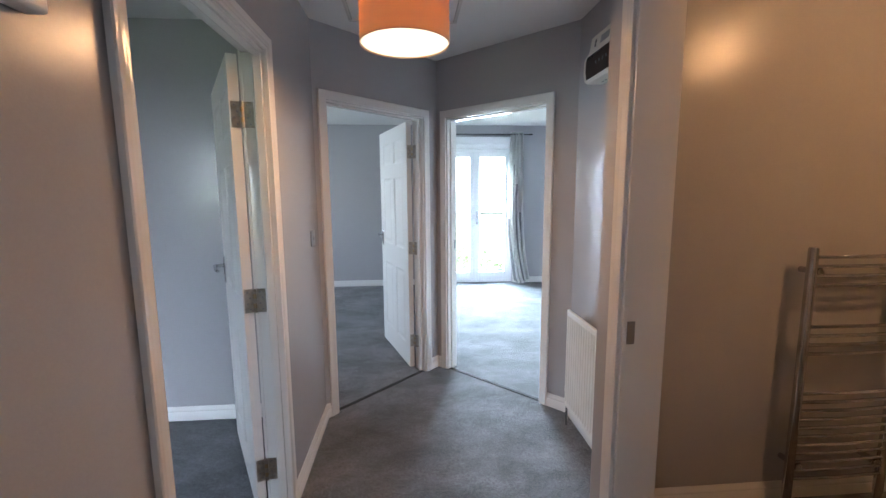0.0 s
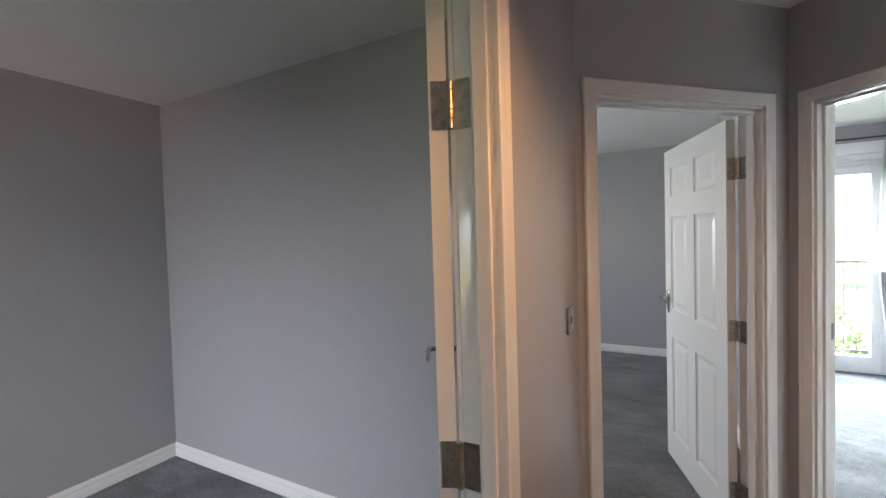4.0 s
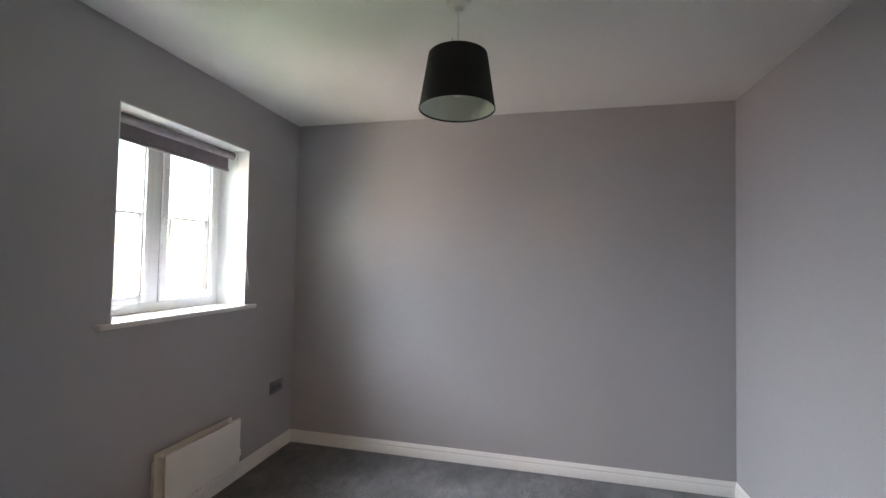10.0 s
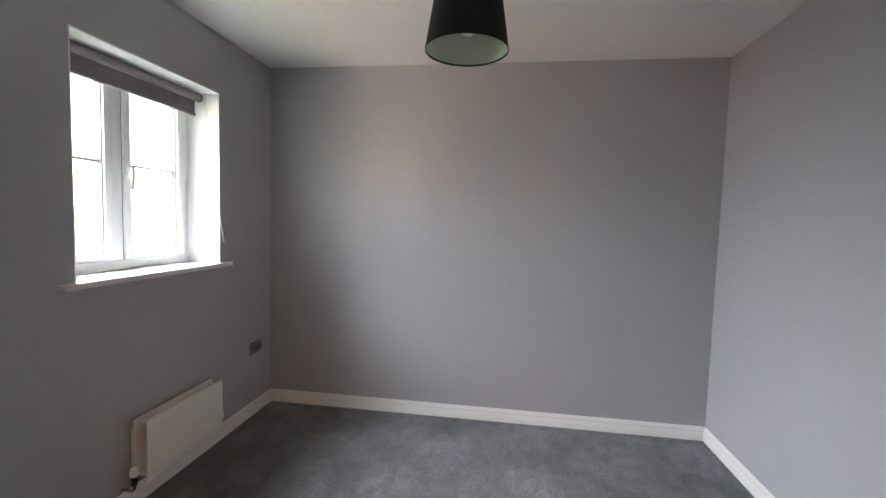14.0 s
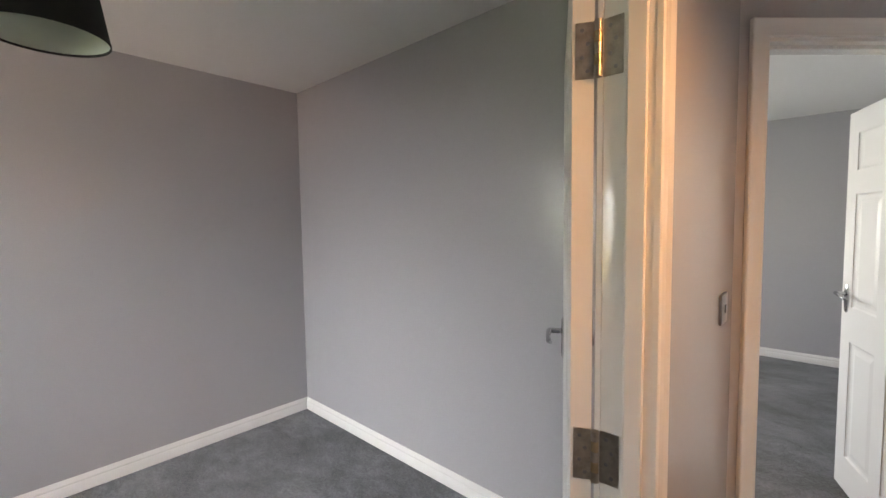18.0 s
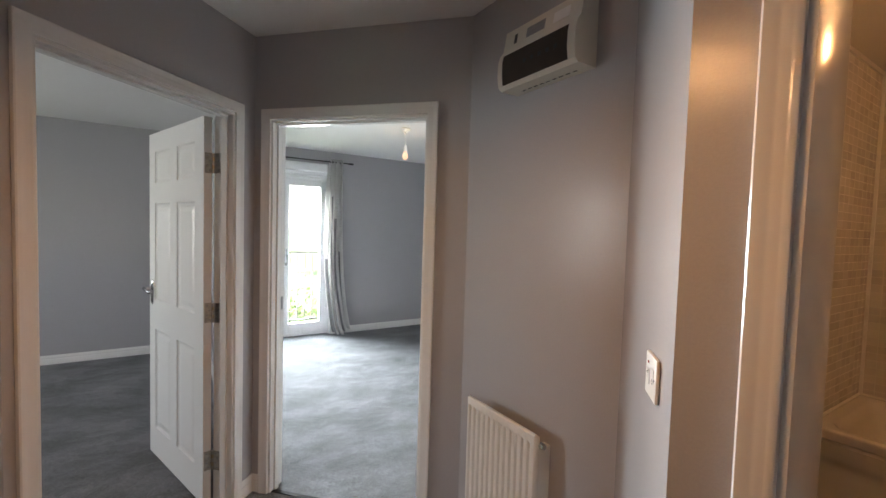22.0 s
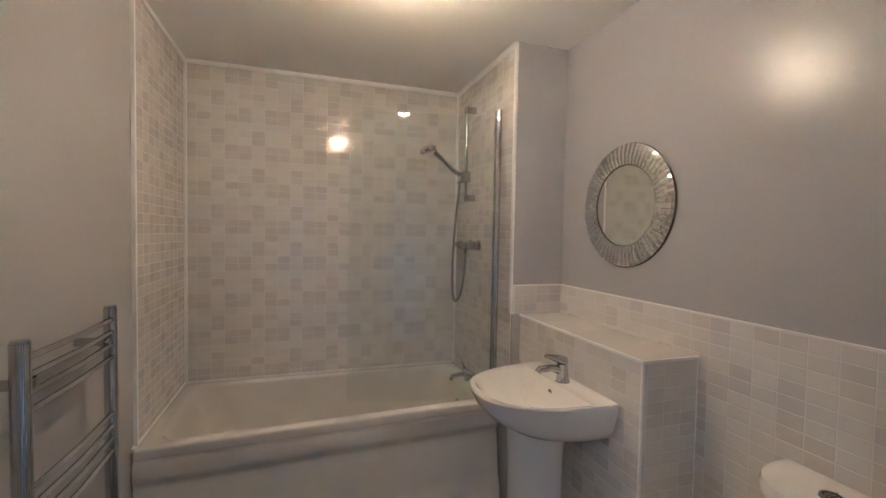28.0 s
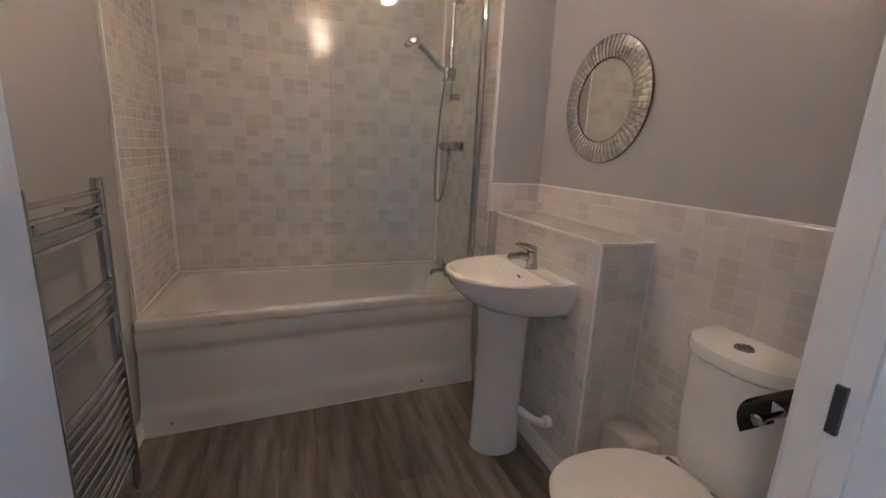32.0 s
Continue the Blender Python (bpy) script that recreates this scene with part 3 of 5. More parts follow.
# ---- windows ----
def window(name, m, w, h, label, mull=0.5):
    """A two-light casement in a deep reveal; local x along the wall, y into the room, from the opening's lower corner."""
    top = thing(name, m, label, "window", kind="structure")
    d0, d1 = -0.275, -0.205
    f = 0.055

    def bar(what, a, b, c, d, e0=d0, e1=d1, parent=top, label=""):
        return part(what, box(a, e0, b, c, e1, d, 0.004), M_PVC, parent, label, smooth=True)

    bar("window_frame", 0, 0, f, h)
    bar("window_frame", w - f, 0, w, h)
    bar("window_frame", f, 0, w - f, f)
    bar("window_frame", f, h - f, w - f, h)
    c = w * mull
    bar("mullion", c - 0.03, f, c + 0.03, h - f)
    for a, b in ((f, c - 0.03), (c + 0.03, w - f)):
        sash = bar("sash", a, f, a + 0.042, h - f, d0 + 0.005, d1 + 0.012)
        bar("sash", b - 0.042, f, b, h - f, d0 + 0.005, d1 + 0.012)
        bar("sash", a + 0.042, f, b - 0.042, f + 0.042, d0 + 0.005, d1 + 0.012)
        bar("sash", a + 0.042, h - f - 0.042, b - 0.042, h - f, d0 + 0.005, d1 + 0.012)
        for p, q, r, s in ((a + 0.042, f + 0.042, a + 0.046, h - f - 0.042), (b - 0.046, f + 0.042, b - 0.042, h - f - 0.042), (a + 0.046, f + 0.042, b - 0.046, f + 0.046), (a + 0.046, h - f - 0.046, b - 0.046, h - f - 0.042)):
            part("gasket", box(p, -0.238, q, r, -0.205, s), M_RAIL, top, "thin dark glazing gasket")
        for p, q, r, s in ((a - 0.002, f, a, h - f), (b, f, b + 0.002, h - f), (a, f - 0.002, b, f), (a, h - f, b, h - f + 0.002)):
            part("gasket", box(p, d1 - 0.004, q, r, d1 + 0.002, s), M_STEEL, top, "thin grey seal line")
        bar("glazing_bar", a + 0.042, h * 0.52, b - 0.042, h * 0.52 + 0.016, -0.255, -0.230)
        pane = part("pane", box(a + 0.036, -0.246, f + 0.036, b - 0.036, -0.240, h - f - 0.036), M_GLASS, top, "clear double-glazed pane")
        pane.visible_shadow = False
    for k, (a, b) in enumerate(((0, 0.006), (w - 0.006, w))):
        part("reveal", box(a, d1, 0, b, 0.0, h), M_PVC, top, "white painted reveal")
    part("reveal", box(0.006, d1, h - 0.006, w - 0.006, 0.0, h), M_PVC, top, "white painted reveal")
    part("window_sill", box(-0.075, d1, -0.022, w + 0.07, 0.035, 0.006, 0.008, segments=3), M_WHITE, top, "white rounded sill board", smooth=True)
    for sx in (c - 0.050,):
        hd = lathe([(0, 0), (0.011, 0), (0.011, 0.010), (0, 0.012)], 14, scale=(1, 2.6))
        hd.transform(Matrix.Translation((sx, d1 + 0.012, h * 0.50)) @ Matrix.Rotation(radians(-90), 4, "X"))
        tube([(sx, d1 + 0.02, h * 0.50 + 0.015), (sx, d1 + 0.045, h * 0.50 + 0.01), (sx + 0.004, d1 + 0.05, h * 0.50 - 0.04), (sx + 0.012, d1 + 0.048, h * 0.50 - 0.10)], 0.008, 10, hd)
        part("window_handle", hd, M_PVC, top, "white cranked window handle", smooth=True)
    return top


window("window_1", pose(-2.48, 0.0, 1.085), 0.873, 1.005, "white two-light casement window in a deep reveal", mull=0.55)
window("window_2", pose(-3.04, 5.80, 1.06, 0, 0, -90), 1.20, 1.03, "white two-light casement window of the second bedroom")

blind = thing("roller_blind", pose(-2.045, -0.112, 2.055), "mauve grey roller blind rolled up under the window head", "blind")
part("roller", tube([(-0.415, 0, 0.0), (0.415, 0, 0.0)], 0.024, 20), M_BLIND, blind, smooth=True)
part("fabric", box(-0.405, -0.026, -0.092, 0.405, -0.0235, 0.0), M_BLIND, blind, "thin hanging blind cloth")
part("bottom_bar", tube([(-0.405, -0.025, -0.095), (0.405, -0.025, -0.095)], 0.009, 12), M_BLIND, blind, smooth=True)
for sx in (-0.424, 0.424):
    part("bracket", box(sx - 0.006, -0.03, -0.03, sx + 0.006, 0.03, 0.029, 0.002), M_PLASTIC, blind, "white end bracket")
cord = [(-0.414, 0.02, 0.0)] + [(-0.424 - 0.012 * math.sin(k / 14 * 3.1), 0.03 + 0.115 * (k / 14) ** 1.6, -0.06 * k) for k in range(1, 15)]
part("pull_cord", tube(cord, 0.0022, 6), M_PLASTIC, blind, "thin white pull cord", smooth=True)

# French doors of the living room
fd = thing("french_doors", pose(0.70, 6.93, 0.0), "white glazed double French doors with daylight behind", "door", kind="structure")
W, HF = 1.20, 2.10
for a in ((0, 0, 0, 0.05, 0.075, HF), (W - 0.05, 0, 0, W, 0.075, HF), (0.05, 0, HF - 0.06, W - 0.05, 0.075, HF), (0.05, 0, 0, W - 0.05, 0.075, 0.05)):
    part("outer_frame", box(*a, 0.004), M_PVC, fd, smooth=True)
for a, b, side in ((0.05, W / 2, 1), (W / 2, W - 0.05, -1)):
    lf = part("leaf", box(a, -0.008, 0.05, a + 0.075, 0.055, HF - 0.06, 0.005), M_PVC, fd, "white plastic door leaf", smooth=True)
    part("stile", box(b - 0.075, -0.008, 0.05, b, 0.055, HF - 0.06, 0.005), M_PVC, lf, smooth=True)
    part("rail", box(a + 0.075, -0.008, 0.05, b - 0.075, 0.055, 0.17, 0.005), M_PVC, lf, smooth=True)
    part("rail", box(a + 0.075, -0.008, HF - 0.135, b - 0.075, 0.055, HF - 0.06, 0.005), M_PVC, lf, smooth=True)
    g = part("pane", box(a + 0.07, 0.02, 0.165, b - 0.07, 0.026, HF - 0.13), M_GLASS, lf, "clear door pane")
    g.visible_shadow = False
    for z in (0.3, 1.05, 1.8):
        part("door_hinge", tube([((a + 0.002) if side > 0 else (b - 0.002), -0.014, z), ((a + 0.002) if side > 0 else (b - 0.002), -0.014, z + 0.09)], 0.008, 12), M_PVC, lf, smooth=True)
part("astragal", box(W / 2 - 0.022, -0.018, 0.05, W / 2 + 0.022, -0.006, HF - 0.06, 0.004), M_PVC, fd, smooth=True)
hb = box(W / 2 + 0.022, -0.016, 0.93, W / 2 + 0.052, -0.008, 1.15, 0.003)
tube([(W / 2 + 0.037, -0.015, 1.06), (W / 2 + 0.037, -0.055, 1.06), (W / 2 + 0.06, -0.060, 1.06), (W / 2 + 0.15, -0.058, 1.06)], 0.009, 10, hb)
part("door_handle", hb, M_CHROME, fd, "chrome lever handle", smooth=True)
part("trickle_vent", box(0.12, -0.02, HF - 0.045, W - 0.12, 0.0, HF - 0.02, 0.004), M_PVC, fd, "white trickle vent strip")
for a in ((-0.003, -0.08, 0, 0.003, 0.0, HF), (W - 0.003, -0.08, 0, W + 0.003, 0.0, HF), (0.003, -0.08, HF - 0.003, W - 0.003, 0.0, HF + 0.003)):
    part("reveal", box(*a), M_PVC, fd, "white reveal lining")

jb = thing("juliet_balcony", pose(0.66, 7.42, 0.0), "black iron Juliet balcony rail outside the French doors", "railing")
part("top_rail", box(0, -0.02, 1.06, 1.28, 0.02, 1.085, 0.003), M_RAIL, jb)
part("bottom_rail", box(0, -0.015, 0.10, 1.28, 0.015, 0.12, 0.003), M_RAIL, jb)
for k in range(13):
    part("baluster", box(0.014 + k * 0.103, -0.005, 0.12, 0.024 + k * 0.103, 0.005, 1.06), M_RAIL, jb)
for sx in (0.0, 1.26):
    for z in (0.10, 1.06):
        part("wall_bracket", box(sx, -0.26, z, sx + 0.02, 0.0, z + 0.02), M_RAIL, jb)

# curtain and pole
pole = thing("curtain_pole", pose(0.50, 6.745, 2.285), "slim dark metal curtain pole above the French doors", "curtain pole")
part("rod", tube([(0.08, 0, 0), (1.60, 0, 0)], 0.008, 12), M_RAIL, pole, smooth=True)
for sx in (0.06, 1.62):
    part("finial", tube([(sx - 0.03, 0, 0), (sx - 0.02, 0, 0), (sx + 0.02, 0, 0), (sx + 0.03, 0, 0)], 0.012, 12, radii=[0.008, 0.013, 0.013, 0.008]), M_RAIL, pole, smooth=True)
for sx in (0.16, 1.40):
    b2 = tube([(sx, 0.0, -0.012), (sx, 0.104, -0.012)], 0.006, 8)
    part("pole_bracket", b2, M_RAIL, pole, smooth=True)


# white roller blind above the French doors
lb = thing("roller_blind", pose(1.30, 6.85, 2.20), "white roller blind rolled up above the French doors", "blind")
part("cassette", box(-0.63, -0.075, -0.055, 0.63, 0.0, 0.055, 0.010, segments=3), M_PVC, lb, "white blind cassette", smooth=True)
part("fabric", box(-0.60, -0.050, -0.105, 0.60, -0.047, -0.05), M_PVC, lb, "short hang of white blind cloth")
part("bottom_bar", tube([(-0.60, -0.0485, -0.108), (0.60, -0.0485, -0.108)], 0.011, 12), M_PVC, lb, smooth=True)


def curtain_bm(width_top, width_foot, height, folds, depth, drift):
    """A bunched curtain: straight from the eyelets to half height, then swept to one side and spread at the foot."""
    cols, rows = folds * 12, 48
    bm = bmesh.new()
    grid = []
    for j in range(rows + 1):
        v = j / rows
        w = width_top + (width_foot - width_top) * max(0.0, v - 0.35) ** 1.6 / 0.65 ** 1.6
        line = []
        for i in range(cols + 1):
            u = i / cols
            ph = u * folds * 2 * math.pi
            d = depth * (0.75 + 0.5 * v) * math.sin(ph + 0.6 * math.sin(2.6 * v + u * 3))
            x = u * w - 0.035 * math.sin(math.pi * min(v / 0.85, 1.0)) * (1 - u) + drift * max(0.0, v - 0.55) ** 2 / 0.2025 + 0.010 * math.sin(ph * 2 + v * 4)
            y = d + 0.010 * math.sin(8 * v + 6 * u)
            if v > 0.95:
                y -= 0.06 * (v - 0.95) / 0.05 * (0.5 + 0.5 * math.sin(4 * u))
            line.append(bm.verts.new((x, y, -height * min(v, 0.985 + 0.012 * math.sin(5 * u)))))
        grid.append(line)
    for j in range(rows):
        v = j / rows
        for i in range(cols):
            f = bm.faces.new((grid[j][i], grid[j][i + 1], grid[j + 1][i + 1], grid[j + 1][i]))
            u = (i + 0.5) / cols
            f.material_index = 1 if (0.05 < u < 0.16 and v > 0.55) or (0.56 < u < 0.66 and v > 0.33) or (0.36 < u < 0.40 and v > 0.2) or (0.84 < u < 0.88 and v > 0.5) else 0
            f.smooth = True
    bmesh.ops.solidify(bm, geom=bm.faces[:], thickness=0.003)
    return bm


curt = thing("curtain", pose(1.815, 6.745, 2.32), "white eyelet curtain with grey striped folds, drawn aside", "curtain")
cb = new("cloth", mesh(curtain_bm(0.19, 0.25, 2.305, 4, 0.036, 0.09), "cloth", [M_CURTAIN, M_CURTAIN_G]))
cb.parent = curt
cb.data.polygons.foreach_set("use_smooth", [True] * len(cb.data.polygons))
for k in range(5):
    ring = lathe([(0.016, -0.002), (0.022, -0.002), (0.022, 0.002), (0.016, 0.002), (0.016, -0.002)], 18)
    ring.transform(Matrix.Translation((0.017 + 0.034 * k, 0.0, -0.035)) @ Matrix.Rotation(radians(72), 4, "Y"))
    part("eyelet", ring, M_CHROME, curt, "chrome eyelet ring", smooth=True)

# ---- ceiling lights ----
def rose_and_flex(top, drop):
    part("ceiling_rose", lathe([(0, 0), (0.048, 0), (0.050, -0.006), (0.044, -0.022), (0.020, -0.030), (0.012, -0.044), (0, -0.044)], 28), M_PLASTIC, top, "white plastic ceiling rose", smooth=True)
    part("flex", tube([(0, 0, -0.04), (0.001, 0, -drop * 0.6), (0, 0, -drop)], 0.0032, 8), M_PLASTIC, top, smooth=True)
    part("lampholder", lathe([(0, -drop + 0.01), (0.013, -drop + 0.005), (0.017, -drop - 0.02), (0.020, -drop - 0.05), (0, -drop - 0.05)], 18), M_PLASTIC, top, smooth=True)


bl = thing("pendant_light", pose(-1.725, 1.526, H), "black tapered fabric pendant shade with pale lining, unlit", "pendant light")
rose_and_flex(bl, 0.22)
ZB, ZT = -0.437, -0.222
part("shade", lathe([(0.151, ZB), (0.1175, ZT), (0.1165, ZT), (0.1500, ZB)], 48), M_BLACK, bl, "black fabric shade", smooth=True)
part("lining", lathe([(0.1492, ZB + 0.004), (0.1158, ZT - 0.002)], 48), M_LINING, bl, "pale shade lining", smooth=True)
part("shade_rim", lathe([(0.1515, ZB - 0.002), (0.1515, ZB + 0.005), (0.1485, ZB + 0.005), (0.1485, ZB - 0.002), (0.1515, ZB - 0.002)], 48), M_BLACK, bl, smooth=True)
ring = lathe([(0.024, -0.262), (0.027, -0.262), (0.027, -0.259), (0.024, -0.259), (0.024, -0.262)], 20)
for k in range(3):
    a = radians(120 * k)
    tube([(0.025 * math.cos(a), 0.025 * math.sin(a), -0.26), (0.117 * math.cos(a), 0.117 * math.sin(a), -0.212)], 0.0016, 6, ring)
part("shade_carrier", ring, M_STEEL, bl, smooth=True)
part("bulb", lathe([(0, -0.385), (0.020, -0.378), (0.029, -0.355), (0.027, -0.33), (0.014, -0.295), (0.012, -0.27), (0, -0.27)], 20), M_PLASTIC, bl, "unlit white bulb", smooth=True)


def cloth_material(name, colour, through):
    m = bpy.data.materials.new(name)
    m.use_nodes = True
    n, l = m.node_tree.nodes, m.node_tree.links
    b = n["Principled BSDF"]
    b.inputs["Roughness"].default_value = 0.85
    tr, mx, tx, mr = n.new("ShaderNodeBsdfTranslucent"), n.new("ShaderNodeMixShader"), n.new("ShaderNodeTexNoise"), n.new("ShaderNodeMix")
    tx.inputs["Scale"].default_value = 260
    mr.data_type = "RGBA"
    mr.inputs[6].default_value, mr.inputs[7].default_value = (*[c * 0.88 for c in colour], 1), (*colour, 1)
    l.new(tx.outputs["Fac"], mr.inputs[0])
    l.new(mr.outputs[2], b.inputs["Base Color"])
    l.new(mr.outputs[2], tr.inputs["Color"])
    mx.inputs[0].default_value = through
    l.new(b.outputs[0], mx.inputs[1])
    l.new(tr.outputs[0], mx.inputs[2])
    l.new(mx.outputs[0], n["Material Output"].inputs["Surface"])
    return m


M_SHADE = cloth_material("peach fabric shade", (0.80, 0.54, 0.37), 0.50)
hl = thing("drum_pendant_light", pose(0.28, 2.0, H), "lit peach fabric drum pendant with a glowing diffuser", "pendant light")
rose_and_flex(hl, 0.22)
part("shade", lathe([(0.163, -0.450), (0.163, -0.235), (0.161, -0.235), (0.161, -0.450), (0.163, -0.450)], 56), M_SHADE, hl, "glowing peach fabric drum", smooth=True)
for z in (-0.450, -0.236):
    part("shade_rim", lathe([(0.164, z - 0.002), (0.164, z + 0.003), (0.160, z + 0.003), (0.160, z - 0.002), (0.164, z - 0.002)], 56), M_SHADE, hl, smooth=True)
part("diffuser", lathe([(0, -0.4475), (0.158, -0.4475), (0.160, -0.4455), (0.158, -0.4435), (0, -0.4435)], 56), M_DIFFUSER, hl, "glowing pale diffuser disc", smooth=True)
part("bulb", lathe([(0, -0.375), (0.020, -0.368), (0.029, -0.345), (0.027, -0.32), (0.014, -0.29), (0.012, -0.265), (0, -0.265)], 20), M_BULB, hl, "lit bulb", smooth=True)

ll = thing("bare_bulb_pendant", pose(2.06, 5.05, H), "bare lit bulb on a white ceiling flex", "pendant light")
rose_and_flex(ll, 0.17)
part("bulb", lathe([(0, -0.305), (0.018, -0.299), (0.029, -0.275), (0.027, -0.25), (0.014, -0.22), (0.012, -0.20), (0, -0.20)], 20), M_BULB, ll, "glowing warm bulb", smooth=True)

bt = thing("batten_lampholder_light", pose(2.25, 1.065, H), "lit bulb in a white batten lampholder on the bathroom ceiling", "ceiling light")
part("base", lathe([(0, 0), (0.05, 0), (0.05, -0.012), (0.034, -0.022), (0.024, -0.05), (0, -0.05)], 28), M_PLASTIC, bt, "white plastic batten base", smooth=True)
part("bulb", lathe([(0, -0.155), (0.018, -0.149), (0.030, -0.122), (0.028, -0.098), (0.016, -0.07), (0.013, -0.05), (0, -0.05)], 20), M_BULB_HOT, bt, "glowing warm bulb", smooth=True)


# ---- hall fittings ----
def fluted_radiator(name, m, w, h, flutes, label, deep=0.06):
    """Local: x along the wall, y out from it, z up from the radiator's foot."""
    top = thing(name, m, label, "radiator")
    bm = bmesh.new()
    cols = []
    y = 0.035 + deep
    pts = [(0.0, y - 0.02), (0.0, y - 0.006), (0.004, y)]
    pitch = (w - 0.02) / flutes
    for k in range(flutes):
        a = 0.01 + pitch * k
        pts += [(a + pitch * 0.16, y), (a + pitch * 0.30, y - 0.009), (a + pitch * 0.70, y - 0.009), (a + pitch * 0.84, y)]
    pts += [(w - 0.004, y), (w, y - 0.006), (w, y - 0.02)]
    rows = ((0.0, 1), (0.025, 1), (0.04, 0), (h - 0.04, 0), (h - 0.025, 1), (h, 1))
    for z, flat in rows:
        cols.append([bm.verts.new((x, (max(yy, y) if flat and 0.004 < x < w - 0.004 else yy), z)) for x, yy in pts])
    for a, b in zip(cols, cols[1:]):
        for k in range(len(pts) - 1):
            bm.faces.new((a[k], a[k + 1], b[k + 1], b[k]))
    part("front_panel", bm, M_RAD, top, "white fluted front panel", smooth=True)
    part("top_edge", tube([(0.002, y - 0.009, h - 0.003), (w - 0.002, y - 0.009, h - 0.003)], 0.009, 10), M_RAD, top, smooth=True)
    part("back_panel", box(0.0, y - 0.026, 0.0, w, y - 0.017, h - 0.004, 0.003), M_RAD, top, smooth=True)
    for x in (0.03, w - 0.03):
        part("wall_bracket", box(x - 0.015, 0.0, 0.06, x + 0.015, y - 0.025, h - 0.06), M_RAD, top)
    for x, z in ((-0.012, h - 0.035), (w + 0.012, h - 0.035)):
        part("plug", tube([(x + (0.014 if x < 0 else -0.014), y - 0.03, z), (x - (0.006 if x < 0 else -0.006), y - 0.03, z)], 0.011, 8), M_CHROME, top, "plated end plug", smooth=True)
    return top


def valve(top, x, z, y, foot, wall_run=False):
    bm = tube([(x, 0.0, z - 0.05), (x, y - 0.012, z - 0.05), (x, y, z - 0.038), (x, y, z)] if wall_run else [(x, y, foot), (x, y, z)], 0.0075, 12)
    part("pipe", bm, M_CHROME, top, "short plated pipe", smooth=True)
    v = tube([(x, y, z - 0.02), (x, y, z + 0.028)], 0.013, 8)
    tube([(x, y, z), (x + (0.03 if x < 0.2 else -0.03), y, z)], 0.011, 8, v)
    part("valve_body", v, M_CHROME, top, smooth=True)
    part("valve_cap", lathe([(0, 0.062), (0.014, 0.060), (0.017, 0.052), (0.018, 0.024), (0, 0.024)], 18, m=Matrix.Translation((x, y, z))), M_PLASTIC, top, "white plastic valve cap", smooth=True)


hr = fluted_radiator("hall_radiator", pose(1.30, 2.32, 0.155, 0, 0, 90), 0.40, 0.59, 12, "white fluted panel radiator fixed low on the hall wall")
valve(hr, -0.03, 0.045, 0.065, -0.155)
valve(hr, 0.43, 0.045, 0.065, -0.155)

# consumer unit: local x along the wall, y out from it
cu = thing("consumer_unit", pose(1.30, 2.21, 1.99, 0, 0, 90), "cream plastic consumer unit with a smoked flap on the hall wall", "fuse box")
prof = [(0.0, 0.0), (0.085, 0.0), (0.100, 0.012), (0.106, 0.05), (0.104, 0.105), (0.096, 0.128), (0.080, 0.150), (0.066, 0.225), (0.056, 0.232), (0.0, 0.232)]
bm = bmesh.new()
ends = [[bm.verts.new((x, y, z)) for y, z in prof] for x in (0.0, 0.004, 0.366, 0.370)]
for a, b in zip(ends, ends[1:]):
    for k in range(len(prof)):
        bm.faces.new((a[k], a[(k + 1) % len(prof)], b[(k + 1) % len(prof)], b[k]))
bm.faces.new(ends[0])
bm.faces.new(ends[-1])
part("body", bm, M_CREAM, cu, "cream moulded case", smooth=True)
bm = bmesh.new()
rows = [[bm.verts.new((x, y + 0.0025, z)) for y, z in ((0.0995, 0.012), (0.1055, 0.05), (0.1045, 0.100), (0.0985, 0.122))] for x in (0.028, 0.342)]
for k in range(3):
    bm.faces.new((rows[0][k], rows[1][k], rows[1][k + 1], rows[0][k + 1]))
bmesh.ops.solidify(bm, geom=bm.faces[:], thickness=0.003)
part("flap", bm, M_FLAP, cu, "dark dark reflecting gloss", smooth=True)
for k in range(5):
    part("breaker", box(0.07 + 0.036 * k, 0.1072, 0.062, 0.07 + 0.036 * k + 0.014, 0.1088, 0.076, 0.0005), M_BLACKPLASTIC, cu, "small breaker switch behind the flap")
# two stickers, and a black tab that draws a screw recess's shade
for a, b, mt, lb in ((0.05, 0.12, M_PLASTIC, "white rating sticker"), (0.16, 0.25, M_STEEL, "grey sticker"), (0.30, 0.315, M_BLACKPLASTIC, "dark screw recess")):
    p = box(a, 0.0, 0.0, b, 0.0012, 0.036)
    p.transform(Matrix.Translation((0, 0.0775, 0.165)) @ Matrix.Rotation(radians(10.6), 4, "X"))
    part("sticker", p, mt, cu, lb)
# cable slots drawn as black bars, shade in colour instead of cut openings
for k in range(9):
    part("knockout", box(0.05 + 0.03 * k, 0.03, -0.002, 0.066 + 0.03 * k, 0.034, 0.001), M_BLACKPLASTIC, cu, "black bar for the shade in a cable slot")


